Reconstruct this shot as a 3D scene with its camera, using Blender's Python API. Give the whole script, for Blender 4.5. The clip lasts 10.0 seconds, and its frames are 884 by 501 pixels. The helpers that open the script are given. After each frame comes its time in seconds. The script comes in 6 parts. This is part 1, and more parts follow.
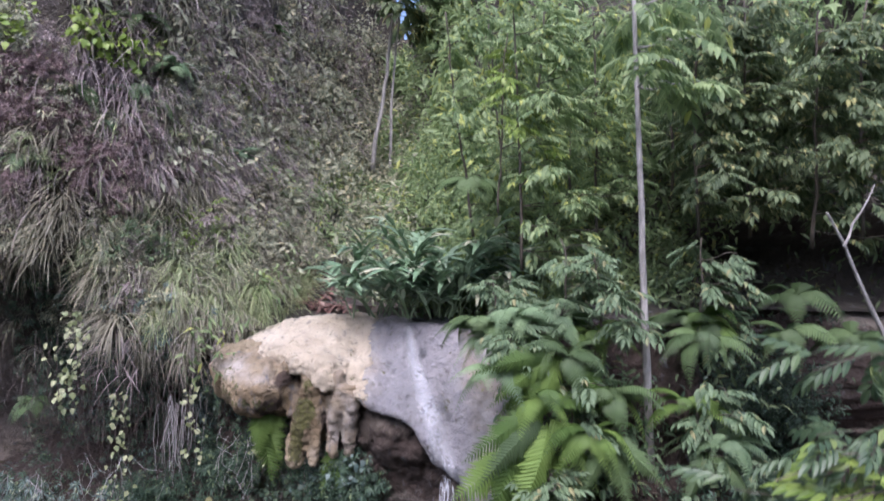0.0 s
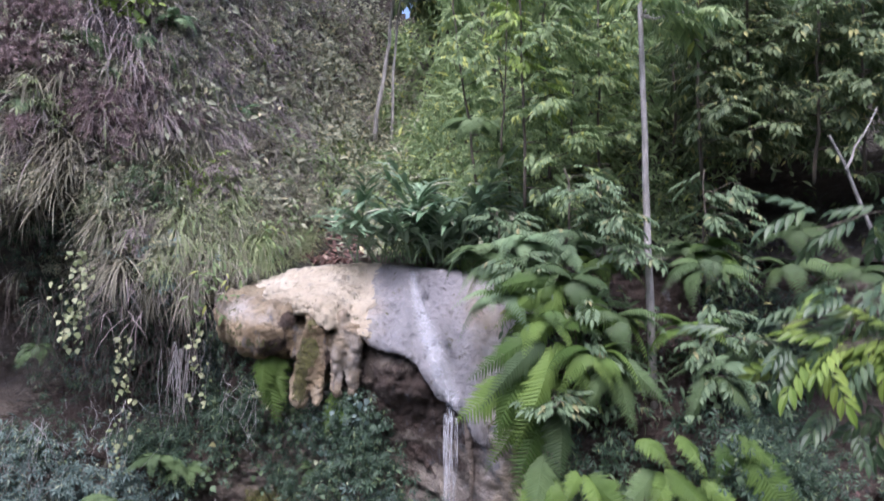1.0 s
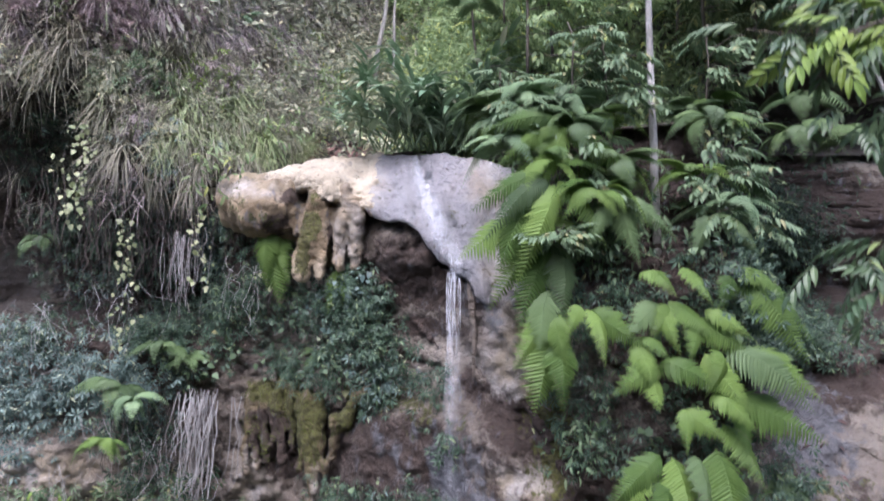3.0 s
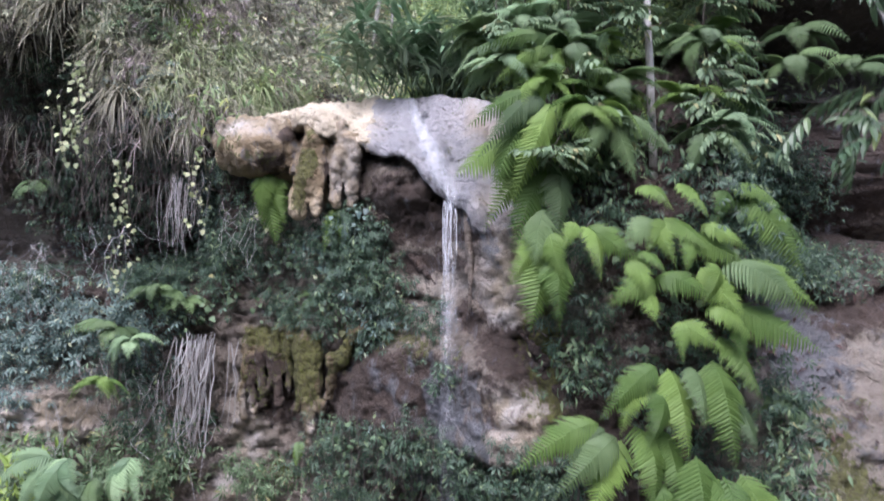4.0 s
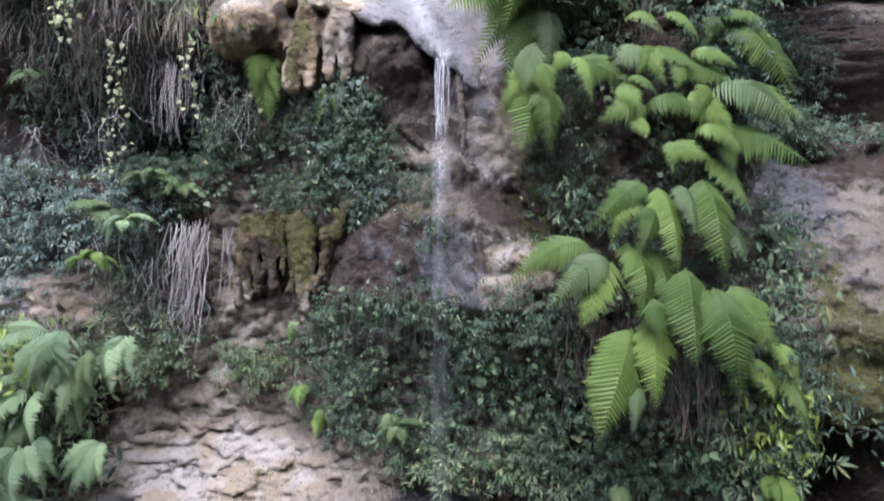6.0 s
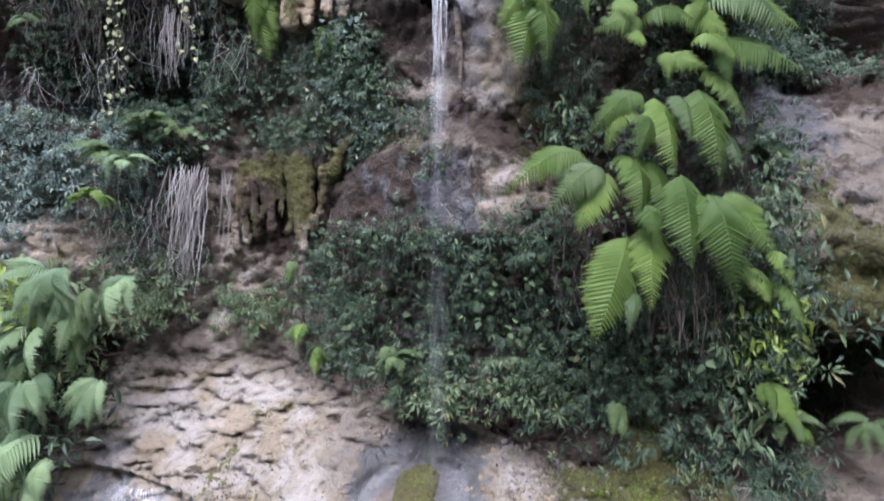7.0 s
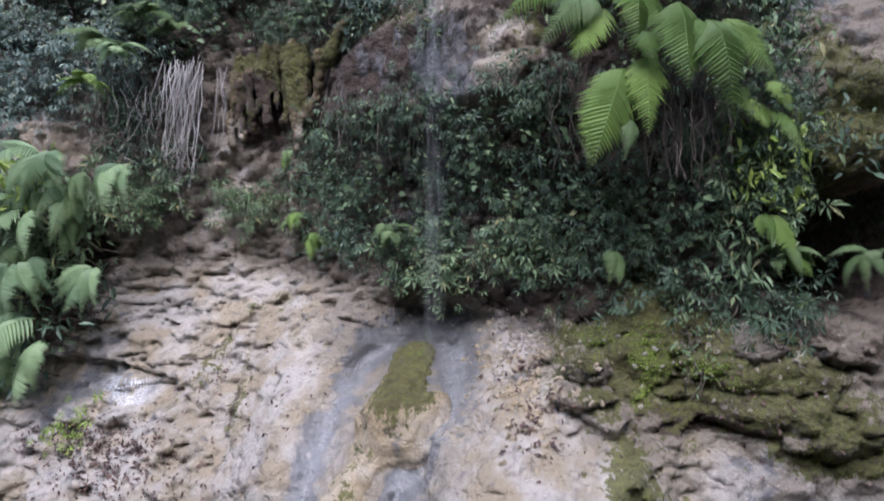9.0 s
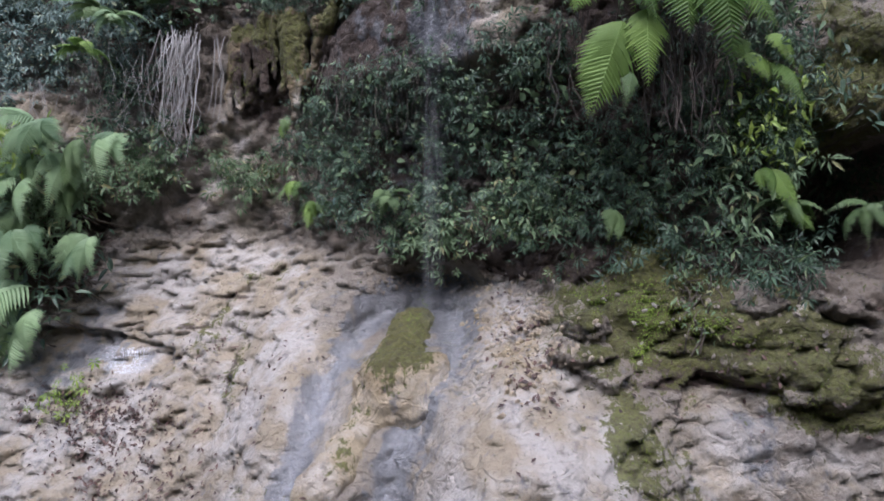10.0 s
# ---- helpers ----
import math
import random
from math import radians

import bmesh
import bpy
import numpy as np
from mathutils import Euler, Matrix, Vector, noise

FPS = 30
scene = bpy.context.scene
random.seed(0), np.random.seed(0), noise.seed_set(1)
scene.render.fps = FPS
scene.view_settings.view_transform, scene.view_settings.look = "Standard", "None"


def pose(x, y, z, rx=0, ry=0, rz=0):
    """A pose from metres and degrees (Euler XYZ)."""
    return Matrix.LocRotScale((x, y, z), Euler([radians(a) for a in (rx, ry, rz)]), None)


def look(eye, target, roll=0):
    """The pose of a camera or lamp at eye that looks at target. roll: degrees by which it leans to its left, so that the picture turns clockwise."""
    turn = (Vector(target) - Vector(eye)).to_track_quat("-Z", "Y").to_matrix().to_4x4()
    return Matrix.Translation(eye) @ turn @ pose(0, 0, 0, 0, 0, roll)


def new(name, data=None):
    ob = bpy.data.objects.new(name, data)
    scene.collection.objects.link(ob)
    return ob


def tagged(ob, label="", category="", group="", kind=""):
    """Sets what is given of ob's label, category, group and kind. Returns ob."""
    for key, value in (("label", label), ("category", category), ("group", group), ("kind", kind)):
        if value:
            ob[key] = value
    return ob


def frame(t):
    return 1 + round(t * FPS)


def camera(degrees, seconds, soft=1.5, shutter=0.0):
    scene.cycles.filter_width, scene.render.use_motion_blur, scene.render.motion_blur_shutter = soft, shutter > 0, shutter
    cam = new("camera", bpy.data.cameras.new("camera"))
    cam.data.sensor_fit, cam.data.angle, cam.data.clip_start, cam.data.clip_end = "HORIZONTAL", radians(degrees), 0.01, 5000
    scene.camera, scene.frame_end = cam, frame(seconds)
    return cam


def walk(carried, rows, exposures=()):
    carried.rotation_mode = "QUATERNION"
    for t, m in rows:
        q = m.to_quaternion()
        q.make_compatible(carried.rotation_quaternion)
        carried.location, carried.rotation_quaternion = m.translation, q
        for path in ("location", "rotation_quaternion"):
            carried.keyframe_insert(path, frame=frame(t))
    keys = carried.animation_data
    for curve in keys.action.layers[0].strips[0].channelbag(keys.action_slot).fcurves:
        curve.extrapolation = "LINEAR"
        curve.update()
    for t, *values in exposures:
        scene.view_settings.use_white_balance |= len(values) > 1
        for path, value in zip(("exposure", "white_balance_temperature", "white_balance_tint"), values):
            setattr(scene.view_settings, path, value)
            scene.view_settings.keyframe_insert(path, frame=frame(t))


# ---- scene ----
cam = camera(66.5, 10.0, soft=1.7, shutter=0.7)
METRES, EYE, TILT, LEAN, TURN = 8.0, 11.5, 0.0, 0.0, 0.0
ROWS = [
    (0.0, 0.0, 0.0, 0.0, 0.0, 0.0, -0.0),
    (0.5, -0.0019, -0.0019, -0.0511, 0.02, -0.0, -0.03),
    (1.0, -0.0064, -0.0052, -0.1025, -0.02, -0.01, -0.05),
    (1.5, -0.0104, -0.0062, -0.1546, -0.04, -0.06, -0.09),
    (2.0, -0.0118, -0.0056, -0.2079, -0.02, -0.09, -0.08),
    (2.5, -0.0119, -0.0048, -0.2621, -0.02, -0.12, -0.05),
    (4.0, -0.0041, -0.0028, -0.4208, 0.03, -0.29, 0.05),
    (4.5, -0.0019, -0.0029, -0.475, 0.02, -0.31, 0.07),
    (5.0, 0.0006, -0.0034, -0.5293, 0.03, -0.33, 0.09),
    (5.5, 0.0036, -0.0044, -0.5832, 0.01, -0.37, 0.12),
    (7.0, 0.0084, -0.0119, -0.7469, -0.05, -0.42, 0.21),
    (7.5, 0.0075, -0.0148, -0.7991, -0.08, -0.4, 0.21),
    (8.0, 0.0088, -0.0133, -0.8502, -0.11, -0.4, 0.21),
    (8.5, 0.0111, -0.0098, -0.9004, -0.09, -0.48, 0.24),
    (9.0, 0.0127, -0.0053, -0.9451, -0.11, -0.57, 0.27),
    (9.5, 0.0132, -0.0023, -0.9789, -0.17, -0.64, 0.28),
    (10.0, 0.0136, -0.0003, -0.9979, -0.18, -0.68, 0.28),
]
walk(cam, [(t, pose(0, 0, EYE, TILT, LEAN, TURN) @ pose(METRES * x, METRES * y, METRES * z, 90 + pitch, roll, yaw)) for t, x, y, z, yaw, pitch, roll in ROWS],
     exposures=[(0.0, 1.2, 5700, 24), (2.5, 1.5, 5650, 22), (5.0, 1.66, 5650, 20), (8.0, 1.52, 5650, 18), (10.0, 1.25, 5650, 17)])

# ---- sky and sun: a bright overcast day, the open side of the gully behind the camera ----
world = bpy.data.worlds.new("overcast_sky")
scene.world = world
world.use_nodes = True
wn = world.node_tree
sky = wn.nodes.new("ShaderNodeTexSky")
sky.sky_type, sky.sun_disc = "NISHITA", False
sky.sun_elevation, sky.sun_rotation = radians(55), radians(192)
sky.air_density, sky.dust_density = 1.0, 4.0
wn.links.new(sky.outputs[0], wn.nodes["Background"].inputs[0])
wn.nodes["Background"].inputs[1].default_value = 0.12
sun = new("sun", bpy.data.lights.new("sun", "SUN"))
sun.data.energy, sun.data.angle, sun.data.color = 1.6, radians(45), (1.0, 0.98, 0.96)
sun.matrix_world = look((-4.5, -11.5, 35), (0, 8, 6))


# ---- materials ----
class Net:
    """A short way to write node materials."""

    def __init__(self, name):
        self.mat = bpy.data.materials.new(name)
        self.mat.use_nodes = True
        self.tree = self.mat.node_tree
        self.bsdf = self.tree.nodes["Principled BSDF"]
        self.out = self.tree.nodes["Material Output"]

    def node(self, kind, values=None, **props):
        n = self.tree.nodes.new(kind)
        for key, value in props.items():
            setattr(n, key, value)
        for key, value in (values or {}).items():
            self.put(n.inputs[key], value)
        return n

    def put(self, socket, value):
        if isinstance(value, bpy.types.NodeSocket):
            self.tree.links.new(value, socket)
        elif isinstance(value, tuple) and len(value) == 3 and socket.type == "RGBA":
            socket.default_value = (*value, 1)
        else:
            socket.default_value = value

    def noise(self, scale, detail=4, rough=0.6, vec=None, distort=0.0):
        n = self.node("ShaderNodeTexNoise", {"Scale": scale, "Detail": detail, "Roughness": rough, "Distortion": distort})
        if vec is not None:
            self.put(n.inputs["Vector"], vec)
        return n.outputs["Fac"]

    def voronoi(self, scale, vec=None, feature="F1"):
        n = self.node("ShaderNodeTexVoronoi", {"Scale": scale}, feature=feature)
        if vec is not None:
            self.put(n.inputs["Vector"], vec)
        return n.outputs["Distance"]

    def math(self, op, a, b=0.0, clamp=False):
        return self.node("ShaderNodeMath", {0: a, 1: b}, operation=op, use_clamp=clamp).outputs[0]

    def step(self, x, lo, hi):
        n = self.node("ShaderNodeMapRange", {"Value": x, "From Min": lo, "From Max": hi}, interpolation_type="SMOOTHSTEP")
        return n.outputs[0]

    def mix(self, f, a, b):
        n = self.node("ShaderNodeMix", data_type="RGBA")
        self.put(n.inputs[0], f)
        self.put(n.inputs[6], a)
        self.put(n.inputs[7], b)
        return n.outputs[2]

    def bump(self, height, strength=0.5, distance=0.05, normal=None):
        n = self.node("ShaderNodeBump", {"Height": height, "Strength": strength, "Distance": distance})
        if normal is not None:
            self.put(n.inputs["Normal"], normal)
        return n.outputs[0]

    def finish(self, color, rough, normal=None, **extra):
        self.put(self.bsdf.inputs["Base Color"], color)
        self.put(self.bsdf.inputs["Roughness"], rough)
        if normal is not None:
            self.put(self.bsdf.inputs["Normal"], normal)
        for key, value in extra.items():
            self.put(self.bsdf.inputs[key.replace("_", " ")], value)
        return self.mat


def rock_material(name, pale, tan, dark, moss_bias=0.0, wet_bias=0.0):
    """Travertine: pale crust over tan and brown beds, with the moss (red), wet (green) and
    brown iron stain with painted shade of hollows (blue) that the mesh carries as a 'zone' attribute."""
    m = Net(name)
    geo = m.node("ShaderNodeNewGeometry")
    pos = geo.outputs["Position"]
    cover = m.node("ShaderNodeAttribute", attribute_name="zone")
    zone = m.node("ShaderNodeSeparateColor", {0: cover.outputs["Color"]})
    stretched = m.node("ShaderNodeVectorMath", {0: pos, 1: (1.0, 1.0, 0.35)}, operation="MULTIPLY").outputs[0]
    big = m.noise(0.8, 5, 0.6, pos)
    mid = m.noise(3.5, 6, 0.65, pos, 0.3)
    fine = m.noise(22, 6, 0.7, pos)
    streak = m.noise(5.0, 5, 0.6, stretched)
    pits = m.voronoi(9, pos)
    c = m.mix(m.step(big, 0.35, 0.65), pale, tan)
    flow = m.step(m.math("ADD", cover.outputs["Alpha"], m.math("MULTIPLY", m.math("SUBTRACT", mid, 0.5), 2.0)), -0.1, 1.1)
    c = m.mix(m.math("MULTIPLY", flow, 0.7), c, m.mix(m.step(m.noise(1.6, 5, 0.6, pos), 0.38, 0.62), (0.31, 0.255, 0.175), (0.46, 0.435, 0.41)))
    c = m.mix(m.math("MULTIPLY", m.step(mid, 0.54, 0.72), 0.5), c, dark)
    c = m.mix(m.math("MULTIPLY", m.step(fine, 0.52, 0.75), 0.4), c, tuple(v * 0.4 for v in tan))
    c = m.mix(m.math("MULTIPLY", m.step(streak, 0.55, 0.75), 0.35), c, (0.12, 0.085, 0.05))
    torn = m.math("ADD", m.math("MULTIPLY", mid, 0.65), m.math("MULTIPLY", m.noise(9, 6, 0.7, pos), 0.35))
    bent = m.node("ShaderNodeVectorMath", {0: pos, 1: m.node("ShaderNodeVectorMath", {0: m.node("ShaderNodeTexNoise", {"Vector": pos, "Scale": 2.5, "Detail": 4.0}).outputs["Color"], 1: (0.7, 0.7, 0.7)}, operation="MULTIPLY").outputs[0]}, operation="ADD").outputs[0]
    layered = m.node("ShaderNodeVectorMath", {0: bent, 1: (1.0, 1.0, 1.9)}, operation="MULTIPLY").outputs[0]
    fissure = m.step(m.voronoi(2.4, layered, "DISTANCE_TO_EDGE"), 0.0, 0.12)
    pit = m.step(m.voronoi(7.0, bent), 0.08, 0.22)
    # Small scattered pits are darkened in the colour itself.
    dark_pits = m.math("MULTIPLY", m.math("SUBTRACT", 1.0, pit), m.step(m.noise(4.0, 4, 0.6, bent), 0.5, 0.65))
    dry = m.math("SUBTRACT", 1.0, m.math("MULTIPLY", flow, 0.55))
    c = m.mix(m.math("MULTIPLY", m.math("MULTIPLY", dark_pits, dry), 0.8), c, (0.05, 0.04, 0.03))
    # Brown stain; its near-black tone also paints shade into the hollows.
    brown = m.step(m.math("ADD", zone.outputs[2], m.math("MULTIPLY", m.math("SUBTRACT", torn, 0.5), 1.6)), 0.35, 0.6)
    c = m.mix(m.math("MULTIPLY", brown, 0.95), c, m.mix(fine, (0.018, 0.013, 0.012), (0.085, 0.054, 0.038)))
    wet = m.step(m.math("ADD", m.math("ADD", zone.outputs[1], wet_bias), m.math("MULTIPLY", m.math("SUBTRACT", m.math("ADD", m.math("MULTIPLY", streak, 0.6), m.math("MULTIPLY", torn, 0.4)), 0.5), 5.0)), 0.25, 0.8)
    c = m.mix(m.math("MULTIPLY", wet, 0.88), c, m.mix(fine, (0.055, 0.058, 0.066), (0.22, 0.224, 0.24)))
    up = m.node("ShaderNodeSeparateXYZ", {0: geo.outputs["Normal"]}).outputs[2]
    shreds = m.math("ADD", m.math("MULTIPLY", torn, 0.55), m.math("MULTIPLY", m.noise(14, 5, 0.75, stretched), 0.45))
    mossy = m.math("ADD", m.math("ADD", zone.outputs[0], moss_bias), m.math("MULTIPLY", m.math("SUBTRACT", shreds, 0.5), 4.5))
    mossy = m.step(m.math("ADD", mossy, m.math("MULTIPLY", up, 0.12)), 0.4, 0.62)
    green = m.mix(m.noise(6, 4, 0.6, pos), (0.05, 0.044, 0.01), (0.15, 0.165, 0.028))
    green = m.mix(m.step(fine, 0.4, 0.7), green, (0.045, 0.04, 0.015))
    c = m.mix(m.math("MULTIPLY", mossy, 0.9), c, green)
    rough = m.math("SUBTRACT", 0.85, m.math("MULTIPLY", wet, 0.5))
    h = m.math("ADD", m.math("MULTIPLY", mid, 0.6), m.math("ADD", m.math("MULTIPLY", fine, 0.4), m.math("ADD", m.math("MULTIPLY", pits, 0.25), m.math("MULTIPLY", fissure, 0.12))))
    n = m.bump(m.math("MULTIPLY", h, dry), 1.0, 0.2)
    n = m.bump(m.noise(70, 3, 0.6, pos), 0.5, 0.015, n)
    return m.finish(c, rough, n)


def leaf_material(name, low, high, old=None, island=True, gloss=0.45, through_light=0.25):
    m = Net(name)
    rnd = m.node("ShaderNodeNewGeometry").outputs["Random Per Island"] if island else m.node("ShaderNodeObjectInfo").outputs["Random"]
    pos = m.node("ShaderNodeNewGeometry").outputs["Position"]
    patch = m.noise(1.3, 3, 0.6, pos)
    f = m.math("ADD", m.math("MULTIPLY", rnd, 0.6), m.math("MULTIPLY", patch, 0.45))
    c = m.mix(m.step(f, 0.15, 0.85), low, high)
    if old:
        c = m.mix(m.step(rnd, 0.9, 0.96), c, old)
    c = m.mix(m.math("MULTIPLY", m.noise(35, 3, 0.6, pos), 0.25), c, tuple(v * 0.5 for v in low))
    m.finish(c, gloss)
    thin = m.node("ShaderNodeBsdfTranslucent", {"Color": c})
    both = m.node("ShaderNodeMixShader", {0: through_light, 1: m.bsdf.outputs[0], 2: thin.outputs[0]})
    m.tree.links.new(both.outputs[0], m.out.inputs[0])
    return m.mat


def bark_material(name, a, b):
    m = Net(name)
    pos = m.node("ShaderNodeNewGeometry").outputs["Position"]
    band = m.node("ShaderNodeVectorMath", {0: pos, 1: (3.0, 3.0, 0.8)}, operation="MULTIPLY").outputs[0]
    n1, n2 = m.noise(4, 5, 0.6, band), m.noise(40, 4, 0.6, pos)
    c = m.mix(m.step(n1, 0.35, 0.65), a, b)
    c = m.mix(m.math("MULTIPLY", n2, 0.4), c, tuple(v * 0.4 for v in a))
    return m.finish(c, 0.85, m.bump(m.math("ADD", n1, n2), 0.6, 0.02))


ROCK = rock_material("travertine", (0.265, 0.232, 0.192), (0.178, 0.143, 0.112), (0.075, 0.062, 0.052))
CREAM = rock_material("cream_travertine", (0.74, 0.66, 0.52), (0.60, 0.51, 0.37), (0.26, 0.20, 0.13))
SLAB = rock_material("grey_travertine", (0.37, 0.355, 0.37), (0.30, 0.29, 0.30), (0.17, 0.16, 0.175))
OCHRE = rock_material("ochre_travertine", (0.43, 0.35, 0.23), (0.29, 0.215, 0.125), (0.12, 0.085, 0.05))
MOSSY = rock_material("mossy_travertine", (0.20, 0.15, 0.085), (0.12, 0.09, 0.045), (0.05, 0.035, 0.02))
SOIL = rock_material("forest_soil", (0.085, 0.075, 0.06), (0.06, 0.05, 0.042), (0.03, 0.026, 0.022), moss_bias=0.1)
FERN = leaf_material("fern_green", (0.068, 0.13, 0.024), (0.195, 0.30, 0.066), None, False, 0.65, 0.3)
FERN_DARK = leaf_material("fern_dark_green", (0.07, 0.115, 0.045), (0.145, 0.22, 0.083), None, False, 0.65, 0.25)
FERN_PALE = leaf_material("fern_pale_green", (0.12, 0.20, 0.10), (0.29, 0.41, 0.21), None, False, 0.6, 0.3)
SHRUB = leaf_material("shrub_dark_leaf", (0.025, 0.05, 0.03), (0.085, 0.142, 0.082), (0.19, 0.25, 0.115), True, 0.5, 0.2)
SHRUB_GREY = leaf_material("shrub_grey_leaf", (0.055, 0.092, 0.08), (0.19, 0.265, 0.225), (0.40, 0.44, 0.28), True, 0.5, 0.2)
NEAR_LEAF = leaf_material("near_leaf", (0.045, 0.085, 0.04), (0.13, 0.19, 0.09), (0.22, 0.28, 0.09), True, 0.4, 0.25)
SHRUB_GREEN = leaf_material("shrub_mid_leaf", (0.087, 0.141, 0.068), (0.184, 0.259, 0.134), (0.307, 0.291, 0.137), True, 0.6, 0.25)
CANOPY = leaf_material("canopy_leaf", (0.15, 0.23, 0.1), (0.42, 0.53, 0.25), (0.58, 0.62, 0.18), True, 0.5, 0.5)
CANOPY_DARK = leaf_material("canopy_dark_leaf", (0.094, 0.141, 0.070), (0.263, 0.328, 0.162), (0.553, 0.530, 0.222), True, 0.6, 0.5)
LIME = leaf_material("young_yellow_leaf", (0.15, 0.24, 0.04), (0.32, 0.42, 0.09), None, True, 0.45, 0.3)
PALE_LEAF = leaf_material("pale_vine_leaf", (0.20, 0.25, 0.11), (0.42, 0.44, 0.24), None, True, 0.5, 0.25)
LILY = leaf_material("strap_leaf", (0.12, 0.21, 0.11), (0.37, 0.49, 0.32), (0.58, 0.58, 0.42), True, 0.3, 0.15)
GRASS = leaf_material("hanging_grass", (0.10, 0.10, 0.06), (0.46, 0.43, 0.31), (0.50, 0.46, 0.40), True, 0.6, 0.25)
GRASS_GREEN = leaf_material("green_grass", (0.182, 0.238, 0.105), (0.466, 0.536, 0.270), (0.560, 0.560, 0.410), True, 0.6, 0.2)
TWIGS = leaf_material("dry_twig", (0.15, 0.12, 0.115), (0.46, 0.39, 0.37), None, True, 0.8, 0.1)
HILL_LEAF = leaf_material("hill_leaf", (0.187, 0.212, 0.136), (0.503, 0.506, 0.342), (0.634, 0.574, 0.342), True, 0.5, 0.25)
PURPLE = leaf_material("purple_foliage", (0.135, 0.088, 0.088), (0.36, 0.27, 0.255), None, True, 0.6, 0.15)
MOSS_LEAF = leaf_material("moss", (0.045, 0.055, 0.01), (0.16, 0.20, 0.03), None, True, 0.9, 0.1)
MOSS_BRIGHT = leaf_material("fresh_moss", (0.10, 0.15, 0.02), (0.26, 0.36, 0.05), None, True, 0.9, 0.1)
LITTER = leaf_material("fallen_leaf", (0.085, 0.044, 0.033), (0.255, 0.138, 0.111), (0.340, 0.312, 0.234), True, 0.7, 0.0)
LITTER_DARK = leaf_material("dark_fallen_leaf", (0.035, 0.02, 0.02), (0.13, 0.075, 0.06), None, True, 0.7, 0.0)
ROOT = leaf_material("pale_root", (0.203, 0.189, 0.176), (0.486, 0.472, 0.459), None, False, 0.8, 0.0)
ROOT_BROWN = leaf_material("brown_root", (0.03, 0.024, 0.021), (0.10, 0.08, 0.066), None, False, 0.8, 0.0)
BARK = bark_material("grey_bark", (0.22, 0.21, 0.19), (0.43, 0.41, 0.38))
BARK_DARK = bark_material("brown_bark", (0.07, 0.06, 0.045), (0.17, 0.14, 0.11))


def water_material():
    m = Net("white_water")
    pos = m.node("ShaderNodeNewGeometry").outputs["Position"]
    s = m.node("ShaderNodeVectorMath", {0: pos, 1: (22.0, 22.0, 0.8)}, operation="MULTIPLY").outputs[0]
    f = m.noise(3, 4, 0.6, s)
    n = m.bump(f, 0.6, 0.02)
    m.finish((0.86, 0.88, 0.93), 0.2, n)
    clear = m.node("ShaderNodeBsdfTransparent")
    cover = m.node("ShaderNodeAttribute", attribute_name="cover").outputs["Fac"]
    a = m.math("MULTIPLY", m.step(f, 0.4, 0.66), cover, True)
    both = m.node("ShaderNodeMixShader", {0: a, 1: clear.outputs[0], 2: m.bsdf.outputs[0]})
    m.tree.links.new(both.outputs[0], m.out.inputs[0])
    return m.mat


WATER = water_material()


# ---- geometry helpers ----
RNG = np.random.default_rng(7)


def uni(a, b, n=None):
    return RNG.uniform(a, b, n)


def np_mesh(name, verts, tris, material, zone=None, cover=None, smooth=False):
    verts, tris = np.asarray(verts, np.float32), np.asarray(tris, np.int32)
    k = tris.shape[1]
    me = bpy.data.meshes.new(name)
    me.vertices.add(len(verts))
    me.vertices.foreach_set("co", verts.ravel())
    me.loops.add(tris.size)
    me.loops.foreach_set("vertex_index", tris.ravel())
    me.polygons.add(len(tris))
    me.polygons.foreach_set("loop_start", np.arange(0, tris.size, k, dtype=np.int32))
    me.polygons.foreach_set("use_smooth", np.full(len(tris), smooth))
    me.materials.append(material)
    if zone is not None:
        at = me.attributes.new("zone", "FLOAT_COLOR", "POINT")
        at.data.foreach_set("color", np.column_stack([zone, np.zeros((len(verts), 4 - zone.shape[1]))]).astype(np.float32).ravel())
    if cover is not None:
        at = me.attributes.new("cover", "FLOAT", "POINT")
        at.data.foreach_set("value", np.asarray(cover, np.float32))
    me.update(calc_edges=True)
    me.validate()
    return me


def empty(name, place, **tags):
    ob = new(name)
    ob.location = place
    ob.empty_display_size = 0.1
    return tagged(ob, **tags)


def child(name, me, parent, label=""):
    """A mesh in world coordinates as a part of parent."""
    ob = new(name, me)
    ob.parent = parent
    ob.matrix_parent_inverse = Matrix.Translation(-parent.matrix_basis.translation)
    return tagged(ob, label=label)


def unit(v):
    return v / (np.linalg.norm(v, axis=-1, keepdims=True) + 1e-9)


def fuse(tpl, place, along, normal, size):
    """Copies of a template (points with y along the leaf, z its face) laid into one mesh."""
    tv, tf = tpl
    a = unit(np.asarray(along, float))
    n = np.asarray(normal, float)
    s = unit(np.cross(a, n))
    n = np.cross(s, a)
    size = np.broadcast_to(np.asarray(size, float), (len(a),))[:, None, None]
    v = tv[None, :, 0:1] * s[:, None] + tv[None, :, 1:2] * a[:, None] + tv[None, :, 2:3] * n[:, None]
    v = v * size + np.asarray(place, float)[:, None]
    f = tf[None] + (np.arange(len(a)) * len(tv))[:, None, None]
    return v.reshape(-1, 3), f.reshape(-1, tf.shape[1])


def merge(*sets):
    vs, fs, k = [], [], 0
    for v, f in sets:
        vs.append(v), fs.append(f + k)
        k += len(v)
    return np.concatenate(vs), np.concatenate(fs)


